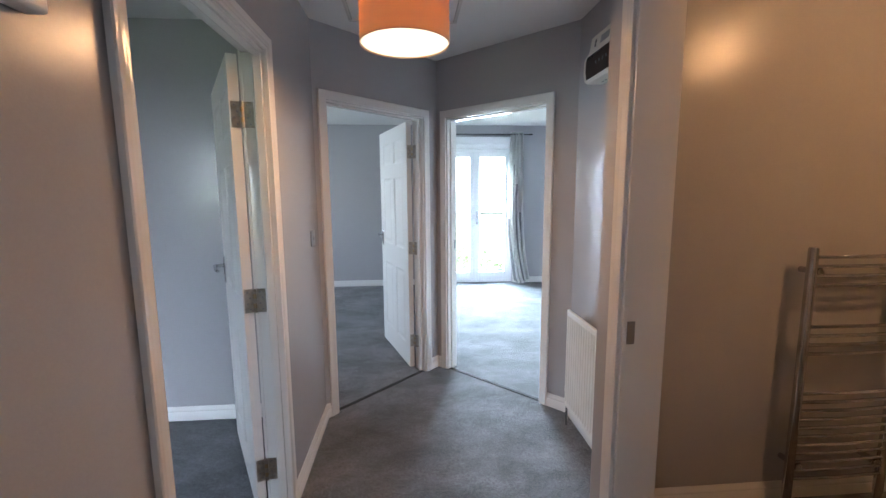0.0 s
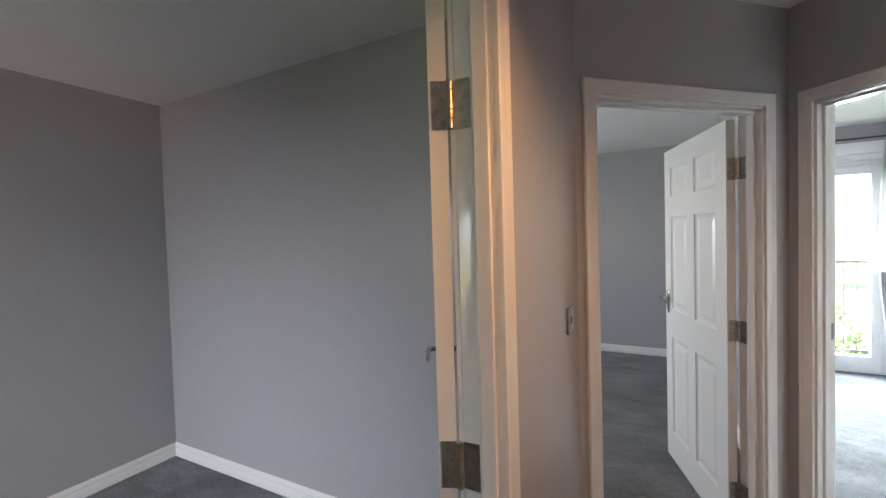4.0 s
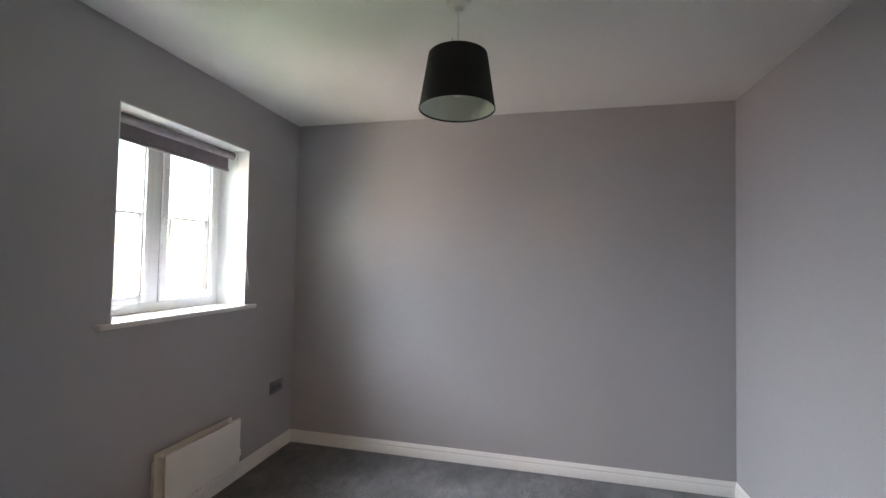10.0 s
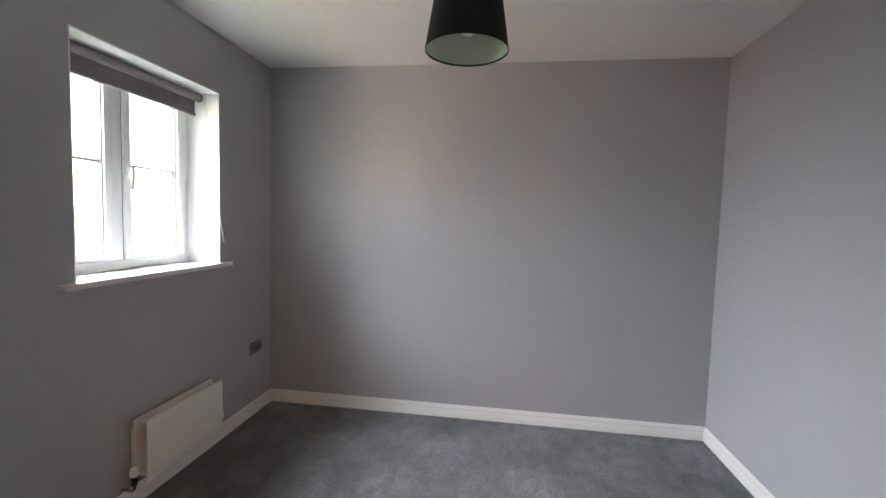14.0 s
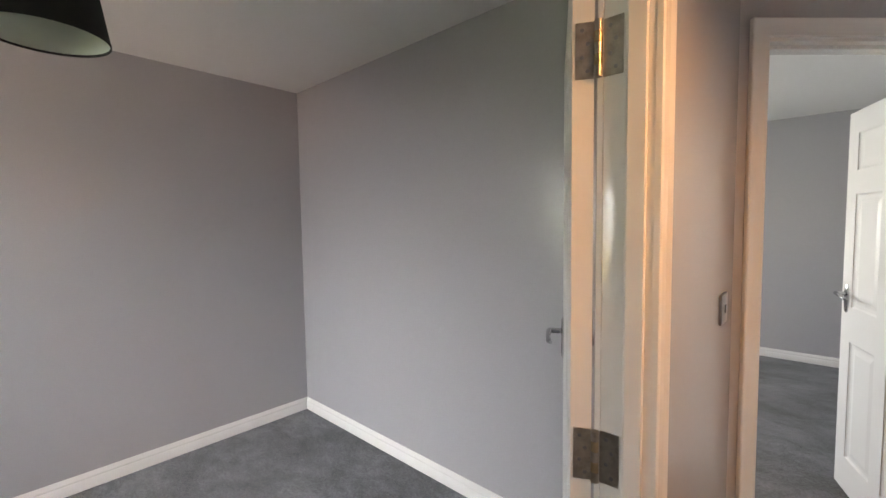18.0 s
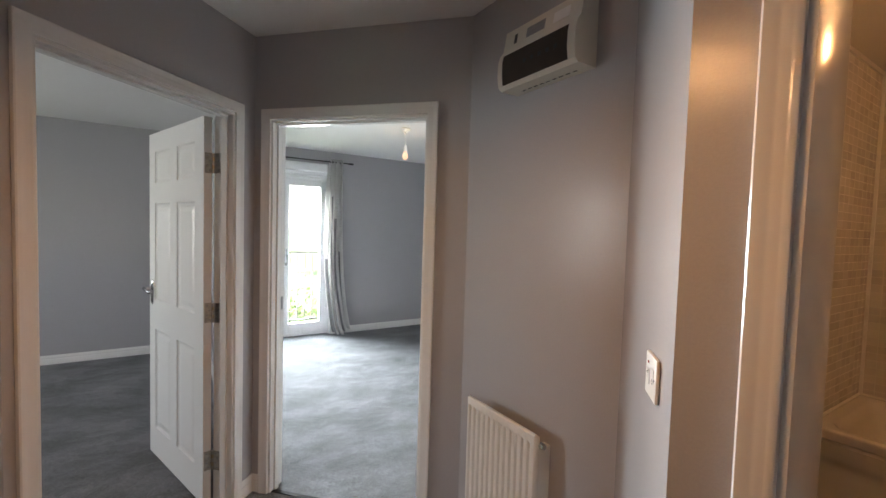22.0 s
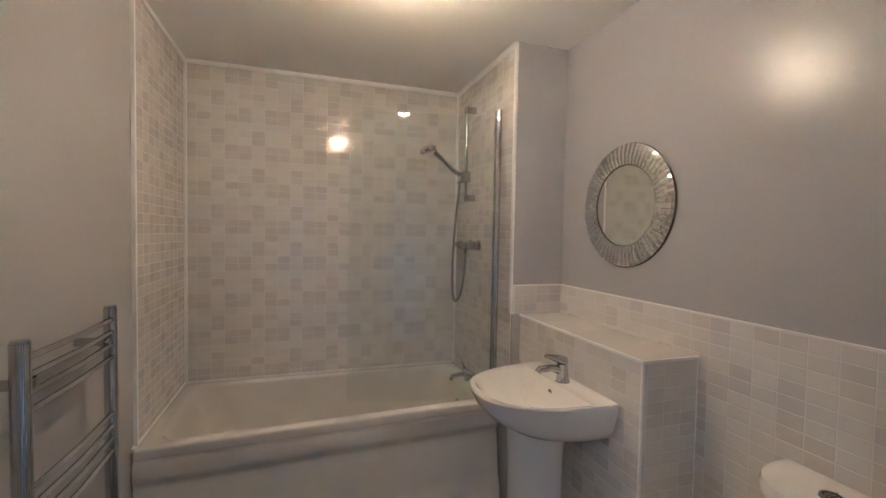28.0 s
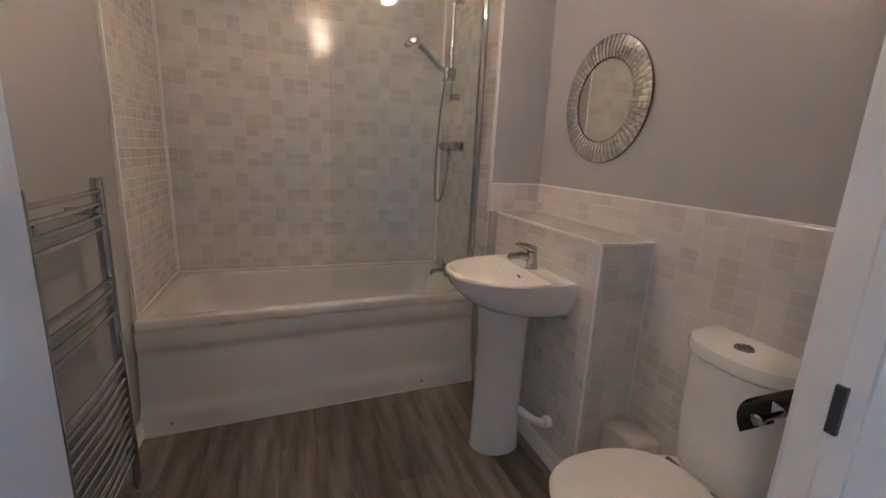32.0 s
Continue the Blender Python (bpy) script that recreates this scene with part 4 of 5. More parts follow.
def plate(name, m, w, h, mat, label, category, rockers=0, marks=()):
    """A wall plate; local x along the wall, y out from it."""
    top = thing(name, m, label, category)
    part("face_plate", box(-w / 2, 0, -h / 2, w / 2, 0.008, h / 2, 0.003), mat, top, smooth=True)
    for k in range(rockers):
        x = (k - (rockers - 1) / 2) * 0.03
        part("rocker", box(x - 0.008, 0.008, -0.012, x + 0.008, 0.0125, 0.012, 0.002), mat, top, smooth=True)
    for x, z, a, b, mt, what in marks:
        part(what, box(x - a / 2, 0.0075, z - b / 2, x + a / 2, 0.0095, z + b / 2, 0.0006), mt, top)
    for x in (-0.03, 0.03):
        part("screw", lathe([(0, 0.0015), (0.003, 0.001), (0.0035, 0)], 10, m=Matrix.Translation((x * w / 0.086, 0.008, 0)) @ Matrix.Rotation(radians(-90), 4, "X")), M_STEEL, top)
    return top


plate("light_switch", pose(-0.27, 2.80, 1.187, 0, 0, -90), 0.086, 0.086, M_STEEL, "brushed steel light switch plate on the hall wall", "light switch", 1)
splay = math.degrees(math.atan2(2.079 - 1.702, 1.31 - 0.914))
plate("fused_spur", pose(0.914 + 0.125 * math.cos(radians(splay)) - 0.001, 1.702 + 0.125 * math.sin(radians(splay)), 1.16, 0, 0, splay), 0.088, 0.09, M_PLASTIC, "white fused spur plate with a red-marked switch", "fused spur", 0,
      ((-0.018, 0.006, 0.020, 0.030, M_PLASTIC, "rocker"), (-0.018, -0.005, 0.013, 0.009, M_BLACKPLASTIC, "switch_mark"), (0.018, -0.004, 0.022, 0.032, M_PLASTIC, "fuse_carrier"), (0.018, 0.006, 0.013, 0.009, M_BLACKPLASTIC, "carrier_slot"), (0.018, 0.026, 0.005, 0.005, M_RED, "neon_light")))
plate("double_socket", pose(-2.84, 0.0, 0.468), 0.146, 0.086, M_STEEL, "brushed steel double socket low on the bedroom wall", "wall socket", 2,
      tuple((sx + dx, dz, 0.006, 0.010, M_BLACKPLASTIC, "pin_hole") for sx in (-0.036, 0.036) for dx, dz in ((0, 0.006), (-0.011, -0.014), (0.011, -0.014))))
ch = thing("door_chime", pose(-0.27, 0.995, 1.765, 0, 0, -90), "white plastic door chime box high on the hall wall", "door chime")
part("case", box(-0.075, 0, -0.06, 0.075, 0.036, 0.06, 0.008, segments=3), M_PLASTIC, ch, smooth=True)
# grille slots are not cut; raised black bars draw their shade
for k in range(6):
    part("slot", box(-0.045, 0.0355, -0.035 + 0.013 * k, 0.045, 0.037, -0.030 + 0.013 * k), M_BLACKPLASTIC, ch, "black bar for the shade in a grille slot")

# ---- bedroom radiator: local x along the wall, y out from it ----
br = thing("bedroom_radiator", pose(-2.35, 0.0, 0.135), "low white double-panel radiator under the bedroom window", "radiator")
RW, RH = 0.525, 0.29
for y0, y1 in ((0.028, 0.040), (0.092, 0.104)):
    front = y0 > 0.05
    bm = box(0, y0, 0, RW, y1, RH, 0.004)
    part("panel", bm, M_RAD, br, "smooth white pressed panel" if front else "", smooth=True)
for k in range(18):
    part("convector_fin", box(0.06 + k * 0.0235, 0.041, 0.04, 0.0616 + k * 0.0235, 0.091, RH - 0.13), M_RAD, br)
for k in range(20):
    part("lower_flute", tube([(0.03 + k * 0.0245, 0.104, 0.012), (0.03 + k * 0.0245, 0.1045, 0.03)], 0.0042, 8), M_RAD, br, smooth=True)
for x in (0.03, RW - 0.03):
    part("wall_bracket", box(x - 0.012, 0.0, 0.05, x + 0.012, 0.029, RH - 0.05), M_RAD, br)
    part("cross_tube", tube([(x, 0.038, RH - 0.025), (x, 0.094, RH - 0.025)], 0.014, 12), M_RAD, br, smooth=True)
    part("cross_tube", tube([(x, 0.038, 0.028), (x, 0.094, 0.028)], 0.014, 12), M_RAD, br, smooth=True)
valve(br, RW + 0.035, 0.025, 0.066, -0.135, True)
valve(br, -0.03, 0.025, 0.066, -0.135, True)


# ---- bathroom ----
def rrect(cx, cy, hx, hy, r, z, count=6):
    pts = []
    for sx, sy, a0 in ((1, 1, 0), (-1, 1, 90), (-1, -1, 180), (1, -1, 270)):
        for k in range(count + 1):
            a = radians(a0 + 90 * k / count)
            pts.append((cx + sx * (hx - r) + r * math.cos(a), cy + sy * (hy - r) + r * math.sin(a), z))
    return pts


def loft(rings, bm=None, close_last=True, close_first=False):
    own = bmesh.new()
    vs = [[own.verts.new(p) for p in ring] for ring in rings]
    n = len(vs[0])
    for a, b in zip(vs, vs[1:]):
        for k in range(n):
            own.faces.new((a[k], a[(k + 1) % n], b[(k + 1) % n], b[k]))
    if close_last:
        own.faces.new(vs[-1])
    if close_first:
        own.faces.new(vs[0][::-1])
    return merged(bm, own)


BX0, BX1, BY0, BY1, BZ = 2.792, 3.596, 0.371, 2.044, 0.548
tub = thing("bath", pose(0, 0, 0), "white acrylic bath with a moulded front panel", "bath")
cx, cy, hx, hy = (BX0 + BX1) / 2, (BY0 + BY1) / 2, (BX1 - BX0) / 2, (BY1 - BY0) / 2
rings = [rrect(cx, cy, hx - 0.004, hy - 0.004, 0.012, BZ - 0.045), rrect(cx, cy, hx, hy, 0.012, BZ - 0.042), rrect(cx, cy, hx, hy, 0.012, BZ - 0.012), rrect(cx, cy, hx - 0.002, hy - 0.002, 0.012, BZ - 0.005), rrect(cx, cy, hx - 0.007, hy - 0.007, 0.012, BZ - 0.001), rrect(cx, cy, hx - 0.013, hy - 0.013, 0.014, BZ),
         rrect(cx, cy, hx - 0.055, hy - 0.055, 0.10, BZ + 0.001), rrect(cx, cy, hx - 0.066, hy - 0.068, 0.10, BZ - 0.008), rrect(cx, cy, hx - 0.075, hy - 0.09, 0.11, BZ - 0.06),
         rrect(cx, cy - 0.01, hx - 0.10, hy - 0.15, 0.13, BZ - 0.26), rrect(cx, cy - 0.01, hx - 0.13, hy - 0.21, 0.13, BZ - 0.345), rrect(cx, cy - 0.01, hx - 0.19, hy - 0.30, 0.12, BZ - 0.365)]


def skewed(bm):
    """The bath narrows a little towards the taps."""
    for v in bm.verts:
        v.co.x += 0.05 * (BY1 - v.co.y) * (BX1 - v.co.x) / (BX1 - BX0)
    return bm


part("tub", skewed(loft(rings)), M_ACRYLIC, tub, "white acrylic tub", smooth=True)
pp = [(-0.044, 0.0), (-0.042, 0.080), (-0.038, 0.100), (-0.028, 0.120), (-0.018, 0.140), (-0.012, 0.165), (0.004, 0.31), (0.014, 0.350), (0.020, 0.375), (0.020, 0.388), (0.015, 0.402), (0.010, 0.415), (0.009, 0.430), (0.010, 0.480), (0.012, 0.488), (0.020, 0.492), (0.024, BZ - 0.049)]
bm = bmesh.new()
pp = pp + [(0.07, BZ - 0.049), (0.07, 0.0)]
ends = [[bm.verts.new((BX0 - 0.012 + d, y, z)) for d, z in pp] for y in (BY0, BY1)]
for k in range(len(pp)):
    bm.faces.new((ends[0][k], ends[1][k], ends[1][(k + 1) % len(pp)], ends[0][(k + 1) % len(pp)]))
part("front_panel", skewed(bm), M_ACRYLIC, tub, "moulded white bath panel", smooth=True)
part("sealant", skewed(tube([(BX0 - 0.064, BY0, 0.006), (BX0 - 0.064, BY1, 0.006)], 0.006, 8)), M_SILICONE, tub, "white sealant bead", smooth=True)
part("sealant", tube([(BX1, BY0, BZ + 0.002), (BX1, BY1, BZ + 0.002)], 0.008, 8), M_SILICONE, tub, "white sealant bead", smooth=True)
part("sealant", tube([(BX0, BY1, BZ + 0.002), (BX1, BY1, BZ + 0.002)], 0.008, 8), M_SILICONE, tub, "white sealant bead", smooth=True)
part("overflow", lathe([(0, 0.006), (0.026, 0.005), (0.030, 0)], 24, m=Matrix.Translation((cx, BY0 + 0.12, BZ - 0.13)) @ Matrix.Rotation(radians(-80), 4, "X")), M_CHROME, tub, "chrome overflow cover", smooth=True)
part("waste", lathe([(0, 0.004), (0.03, 0.003), (0.034, 0)], 24, m=Matrix.Translation((cx, BY0 + 0.42, BZ - 0.364))), M_CHROME, tub, "chrome waste", smooth=True)
for back in (0.12, 1.35):
    part("screw_cap", lathe([(0, 0.002), (0.006, 0.001), (0.007, 0)], 12, m=Matrix.Translation((BX0 - 0.055 + 0.05 * back, BY1 - back, 0.055)) @ Matrix.Rotation(radians(-90), 4, "Y")), M_CHROME, tub)

# bath mixer tap at the tap end
tx = cx - 0.06
bm_t = tube([(tx - 0.09, 0.42, BZ + 0.055), (tx + 0.09, 0.42, BZ + 0.055)], 0.019, 18)
for sx in (-0.075, 0.075):
    tube([(tx + sx, 0.42, BZ - 0.002), (tx + sx, 0.42, BZ + 0.055)], 0.016, 16, bm_t)
bt2 = thing("bath_mixer_tap", pose(0, 0, 0), "chrome bath mixer tap on the rim", "tap")
part("body", bm_t, M_CHROME, bt2, smooth=True)
part("spout", tube([(tx, 0.43, BZ + 0.055), (tx, 0.49, BZ + 0.07), (tx, 0.545, BZ + 0.062), (tx, 0.552, BZ + 0.04)], 0.014, 14), M_CHROME, bt2, smooth=True)
for sx in (-0.105, 0.105):
    part("tap_head", tube([(tx + sx * 0.86, 0.42, BZ + 0.055), (tx + sx, 0.42, BZ + 0.055), (tx + sx * 1.3, 0.42, BZ + 0.055)], 0.02, 8, radii=[0.013, 0.021, 0.018]), M_CHROME, bt2, smooth=True)
    part("tap_lever", tube([(tx + sx * 1.15, 0.42, BZ + 0.07), (tx + sx * 1.15, 0.44, BZ + 0.105)], 0.006, 10), M_CHROME, bt2, smooth=True)

# shower: valve, riser rail, hose and hand shower
sv = thing("shower_mixer", pose(0, 0, 0), "chrome thermostatic bar shower valve on the tiles", "shower valve")
part("bar", tube([(3.17, 0.425, 1.385), (3.36, 0.425, 1.385)], 0.019, 18), M_CHROME, sv, smooth=True)
for x in (3.15, 3.38):
    part("control_knob", tube([(x - 0.03, 0.425, 1.385), (x - 0.02, 0.425, 1.385), (x + 0.02, 0.425, 1.385), (x + 0.03, 0.425, 1.385)], 0.024, 18, radii=[0.020, 0.025, 0.025, 0.020]), M_CHROME, sv, smooth=True)
for x in (3.20, 3.33):
    part("wall_flange", tube([(x, 0.365, 1.385), (x, 0.378, 1.385), (x, 0.38, 1.385), (x, 0.42, 1.385)], 0.02, 18, radii=[0.032, 0.030, 0.014, 0.014]), M_CHROME, sv, smooth=True)
part("outlet", tube([(3.265, 0.425, 1.37), (3.265, 0.425, 1.335)], 0.011, 12), M_CHROME, sv, smooth=True)
sr = thing("shower_riser_rail", pose(0, 0, 0), "chrome shower riser rail with a slider on the tiles", "shower rail")
part("rail", tube([(3.285, 0.425, 1.66), (3.285, 0.425, 2.25)], 0.0105, 14), M_CHROME, sr, smooth=True)
for z in (1.68, 2.225):
    part("wall_bracket", box(3.270, 0.365, z - 0.02, 3.300, 0.440, z + 0.02, 0.006), M_CHROME, sr, smooth=True)
part("slider", box(3.256, 0.400, 1.775, 3.314, 0.470, 1.845, 0.014, segments=3), M_CHROME, sr, smooth=True)
part("slider_knob", tube([(3.285, 0.44, 1.80), (3.285, 0.475, 1.765)], 0.012, 12), M_CHROME, sr, smooth=True)
hs = thing("hand_shower", pose(0, 0, 0), "chrome hand shower in its slider with a looping hose", "hand shower")
part("handle", tube([(3.285, 0.455, 1.815), (3.29, 0.51, 1.85), (3.298, 0.58, 1.915), (3.302, 0.63, 1.955)], 0.015, 14, radii=[0.014, 0.016, 0.0165, 0.021]), M_CHROME, hs, smooth=True)
part("spray_head", lathe([(0, -0.018), (0.046, -0.018), (0.054, -0.008), (0.052, 0.006), (0.036, 0.020), (0, 0.026)], 30, m=Matrix.Translation((3.306, 0.668, 1.966)) @ Matrix.Rotation(radians(-22), 4, "X")), M_CHROME, hs, "round chrome spray head", smooth=True)
hose = [(3.265, 0.425, 1.34), (3.262, 0.43, 1.25), (3.262, 0.44, 1.15), (3.270, 0.455, 1.07), (3.285, 0.468, 1.035), (3.302, 0.478, 1.03), (3.318, 0.485, 1.06), (3.325, 0.488, 1.15), (3.325, 0.487, 1.30), (3.318, 0.482, 1.45), (3.308, 0.475, 1.60), (3.296, 0.465, 1.72), (3.288, 0.458, 1.79), (3.285, 0.456, 1.812)]
part("hose", tube(hose, 0.0078, 10), M_STEEL, hs, "ribbed chrome shower hose", smooth=True)

# shower screen
sc = thing("shower_screen", pose(2.862, 0.392, BZ + 0.004), "frameless glass shower screen on a chrome wall post, nearly closed", "shower screen")
part("wall_post", box(-0.016, -0.024, 0.0, 0.018, 0.0, 1.56, 0.004), M_CHROME, sc, "chrome wall post", smooth=True)
part("hinge_post", tube([(-0.004, 0.016, 0.0), (-0.004, 0.016, 1.56)], 0.016, 18), M_CHROME, sc, "chrome hinge post", smooth=True)
swing = radians(77)
outline = [(0.012, 0.012), (0.78, 0.012), (0.78, 1.455)] + [(0.71 + 0.07 * math.cos(radians(k * 9)), 1.455 + 0.07 * math.sin(radians(k * 9))) for k in range(1, 11)] + [(0.012, 1.525)]
bm = bmesh.new()
lo = [bm.verts.new((u * math.cos(swing), 0.016 + u * math.sin(swing), v)) for u, v in outline]
bm.faces.new(lo)
ext = bmesh.ops.extrude_face_region(bm, geom=bm.faces[:])
bmesh.ops.translate(bm, verts=[v for v in ext["geom"] if isinstance(v, bmesh.types.BMVert)], vec=(-0.006 * math.sin(swing), 0.006 * math.cos(swing), 0))
gl = part("glass", bm, M_SCREEN, sc, "clear glass panel with a rounded corner")
gl.visible_shadow = False
part("seal_strip", box(0.0, -0.002, 0.0, 0.766, 0.004, 0.012), M_SCREEN, sc, "clear bottom seal")
sc.children[-1].matrix_basis = pose(0.012 * math.cos(swing), 0.016, 0.0, 0, 0, math.degrees(swing))

# basin and pedestal
bs = thing("pedestal_basin", pose(2.27, 0.322, 0.0), "white ceramic basin on a full pedestal against tiled boxing", "basin")


def dshape(hw, depth, z, back=0.0, n=30, power=2.4):
    pts = []
    for k in range(n + 1):
        a = math.pi * k / n
        c, s = math.cos(a), math.sin(a)
        pts.append((hw * math.copysign(abs(c) ** (2 / power), c), back + depth * abs(s) ** (2 / power), z))
    return pts


RZ = 0.86
rings = [dshape(0.120, 0.17, RZ - 0.172, 0.0), dshape(0.176, 0.25, RZ - 0.166, 0.0), dshape(0.214, 0.315, RZ - 0.145, 0.0), dshape(0.238, 0.375, RZ - 0.108, 0.0), dshape(0.253, 0.424, RZ - 0.058, 0.0), dshape(0.262, 0.445, RZ - 0.008, 0.0), dshape(0.258, 0.441, RZ, 0.0),
         dshape(0.236, 0.325, RZ - 0.002, 0.095), dshape(0.225, 0.305, RZ - 0.012, 0.105), dshape(0.185, 0.245, RZ - 0.075, 0.125), dshape(0.115, 0.155, RZ - 0.120, 0.155), dshape(0.03, 0.04, RZ - 0.130, 0.21)]
part("bowl", loft(rings, close_first=True), M_CERAMIC, bs, "white glazed basin bowl", smooth=True)
rings = []
for z, w, d in ((0.0, 0.100, 0.120), (0.012, 0.101, 0.121), (0.03, 0.097, 0.116), (0.30, 0.094, 0.113), (0.58, 0.097, 0.116), (RZ - 0.150, 0.104, 0.125)):
    rings.append([(w * math.cos(2 * math.pi * k / 32), 0.175 + d * math.sin(2 * math.pi * k / 32), z) for k in range(32)])
part("pedestal", loft(rings, close_first=True), M_CERAMIC, bs, "white ceramic pedestal", smooth=True)
part("overflow_hole", lathe([(0, 0.001), (0.009, 0.001), (0.012, 0.0035), (0.014, 0)], 18, m=Matrix.Translation((0, 0.112, RZ - 0.040)) @ Matrix.Rotation(radians(-105), 4, "X")), M_CHROME, bs, "chrome overflow ring", smooth=True)
# no hole is cut: a black disc gives the shade inside the overflow
part("overflow_dark", lathe([(0, 0.0022), (0.0085, 0.002)], 16, m=Matrix.Translation((0, 0.112, RZ - 0.040)) @ Matrix.Rotation(radians(-105), 4, "X")), M_BLACKPLASTIC, bs, "black disc for the shade in the overflow opening")
part("waste", lathe([(0, 0.004), (0.02, 0.003), (0.023, 0)], 20, m=Matrix.Translation((0, 0.23, RZ - 0.131))), M_CHROME, bs, "chrome basin waste", smooth=True)
tp = thing("basin_mixer_tap", pose(2.27, 0.322 + 0.055, RZ), "chrome single-lever basin mixer tap", "tap")
part("body", tube([(0, 0, -0.001), (0, 0, 0.004), (0, 0.002, 0.03), (0, 0.006, 0.075)], 0.024, 20, radii=[0.029, 0.026, 0.024, 0.023]), M_CHROME, tp, smooth=True)
part("spout", tube([(0, 0.006, 0.045), (0, 0.06, 0.060), (0, 0.108, 0.058), (0, 0.118, 0.046)], 0.015, 14, radii=[0.018, 0.015, 0.014, 0.012]), M_CHROME, tp, smooth=True)
part("lever", tube([(0, -0.004, 0.080), (0, 0.02, 0.094), (0, 0.07, 0.108), (0, 0.085, 0.110)], 0.012, 14, radii=[0.022, 0.017, 0.010, 0.007]), M_CHROME, tp, smooth=True)
wp = thing("waste_pipe", pose(2.09, 0.322, 0.205), "white plastic waste pipe stub behind the basin pedestal", "pipe")
part("pipe", tube([(0, 0.0, 0), (0.0, 0.05, 0), (0.03, 0.075, 0.0), (0.10, 0.10, 0.01)], 0.018, 14), M_PLASTIC, wp, smooth=True)
part("coupling", tube([(0, 0.005, 0), (0, 0.035, 0)], 0.026, 16), M_PLASTIC, wp, smooth=True)

# toilet
wc = thing("toilet", pose(1.45, 0.082, 0.0), "white close-coupled toilet with the lid down", "toilet")
part("cistern", loft([dshape(0.150, 0.150, 0.405, power=3.0), dshape(0.155, 0.162, 0.43, power=3.0), dshape(0.164, 0.176, 0.60, power=2.8), dshape(0.166, 0.182, 0.785, power=2.7)], close_first=True), M_CERAMIC, wc, "white ceramic cistern with a bowed front", smooth=True)
part("cistern_lid", loft([dshape(0.168, 0.186, 0.788, power=2.6), dshape(0.174, 0.194, 0.795, power=2.6), dshape(0.176, 0.196, 0.815, power=2.6), dshape(0.171, 0.190, 0.830, power=2.6), dshape(0.150, 0.168, 0.838, 0.004, power=2.6)], close_first=True), M_CERAMIC, wc, "thick rounded white cistern lid", smooth=True)
part("flush_button", lathe([(0, 0.006), (0.014, 0.0055), (0.016, 0.003), (0.018, 0.003), (0.019, 0.007), (0.024, 0.006), (0.026, 0.0)], 28, m=Matrix.Translation((0.0, 0.10, 0.838))), M_CHROME, wc, "chrome dual flush button", smooth=True)
part("button_split", box(-0.001, 0.079, 0.8465, 0.001, 0.121, 0.8485), M_BLACKPLASTIC, wc)


def pan(hw, y0, y1, z, n=40):
    pts = []
    mid = y0 + (y1 - y0) * 0.55
    for k in range(n):
        a = 2 * math.pi * k / n
        c, s = math.cos(a), math.sin(a)
        pts.append((hw * math.copysign(abs(c) ** 0.85, c), mid + ((y1 - mid) if s > 0 else (mid - y0)) * math.copysign(abs(s) ** 0.85, s), z))
    return pts


part("pan", loft([pan(0.105, 0.10, 0.47, 0.0), pan(0.105, 0.10, 0.47, 0.03), pan(0.095, 0.10, 0.44, 0.12), pan(0.115, 0.08, 0.50, 0.25), pan(0.170, 0.05, 0.62, 0.36), pan(0.178, 0.05, 0.635, 0.395), pan(0.165, 0.06, 0.62, 0.402)], close_first=True), M_CERAMIC, wc, "white ceramic pan", smooth=True)
part("seat", loft([pan(0.182, 0.20, 0.640, 0.404), pan(0.186, 0.198, 0.645, 0.412), pan(0.180, 0.20, 0.638, 0.420)], close_first=True), M_PLASTIC, wc, "white plastic seat", smooth=True)
part("lid", loft([pan(0.183, 0.20, 0.642, 0.423), pan(0.187, 0.197, 0.648, 0.431), pan(0.182, 0.20, 0.640, 0.441), pan(0.150, 0.23, 0.60, 0.447), pan(0.06, 0.33, 0.50, 0.449)], close_first=True), M_PLASTIC, wc, "white closed lid", smooth=True)
for sx in (-0.075, 0.075):
    part("seat_hinge", tube([(sx - 0.02, 0.195, 0.425), (sx + 0.02, 0.195, 0.425)], 0.012, 12), M_CHROME, wc, smooth=True)

# toilet roll holder on the wall beside the door
th = thing("toilet_roll_holder", pose(1.014, 0.545, 0.900), "chrome toilet roll holder with a curved cover coloured dark for its reflections", "roll holder")
part("back_plate", lathe([(0, 0.010), (0.020, 0.009), (0.024, 0.0)], 24, m=Matrix.Translation((0.027, -0.06, 0.012)) @ Matrix.Rotation(radians(90), 4, "Y")), M_CHROME, th, smooth=True)
part("arm", tube([(0.032, -0.06, 0.012), (0.10, -0.06, 0.012), (0.122, -0.055, 0.004), (0.126, -0.04, 0.0)], 0.006, 12), M_CHROME, th, smooth=True)
part("spindle", tube([(0.126, -0.045, 0.0), (0.126, 0.050, 0.0)], 0.006, 12), M_CHROME, th, smooth=True)
part("end_knob", tube([(0.126, 0.050, 0.0), (0.126, 0.052, 0.0), (0.126, 0.062, 0.0), (0.126, 0.066, 0.0)], 0.01, 14, radii=[0.007, 0.011, 0.011, 0.007]), M_CHROME, th, smooth=True)


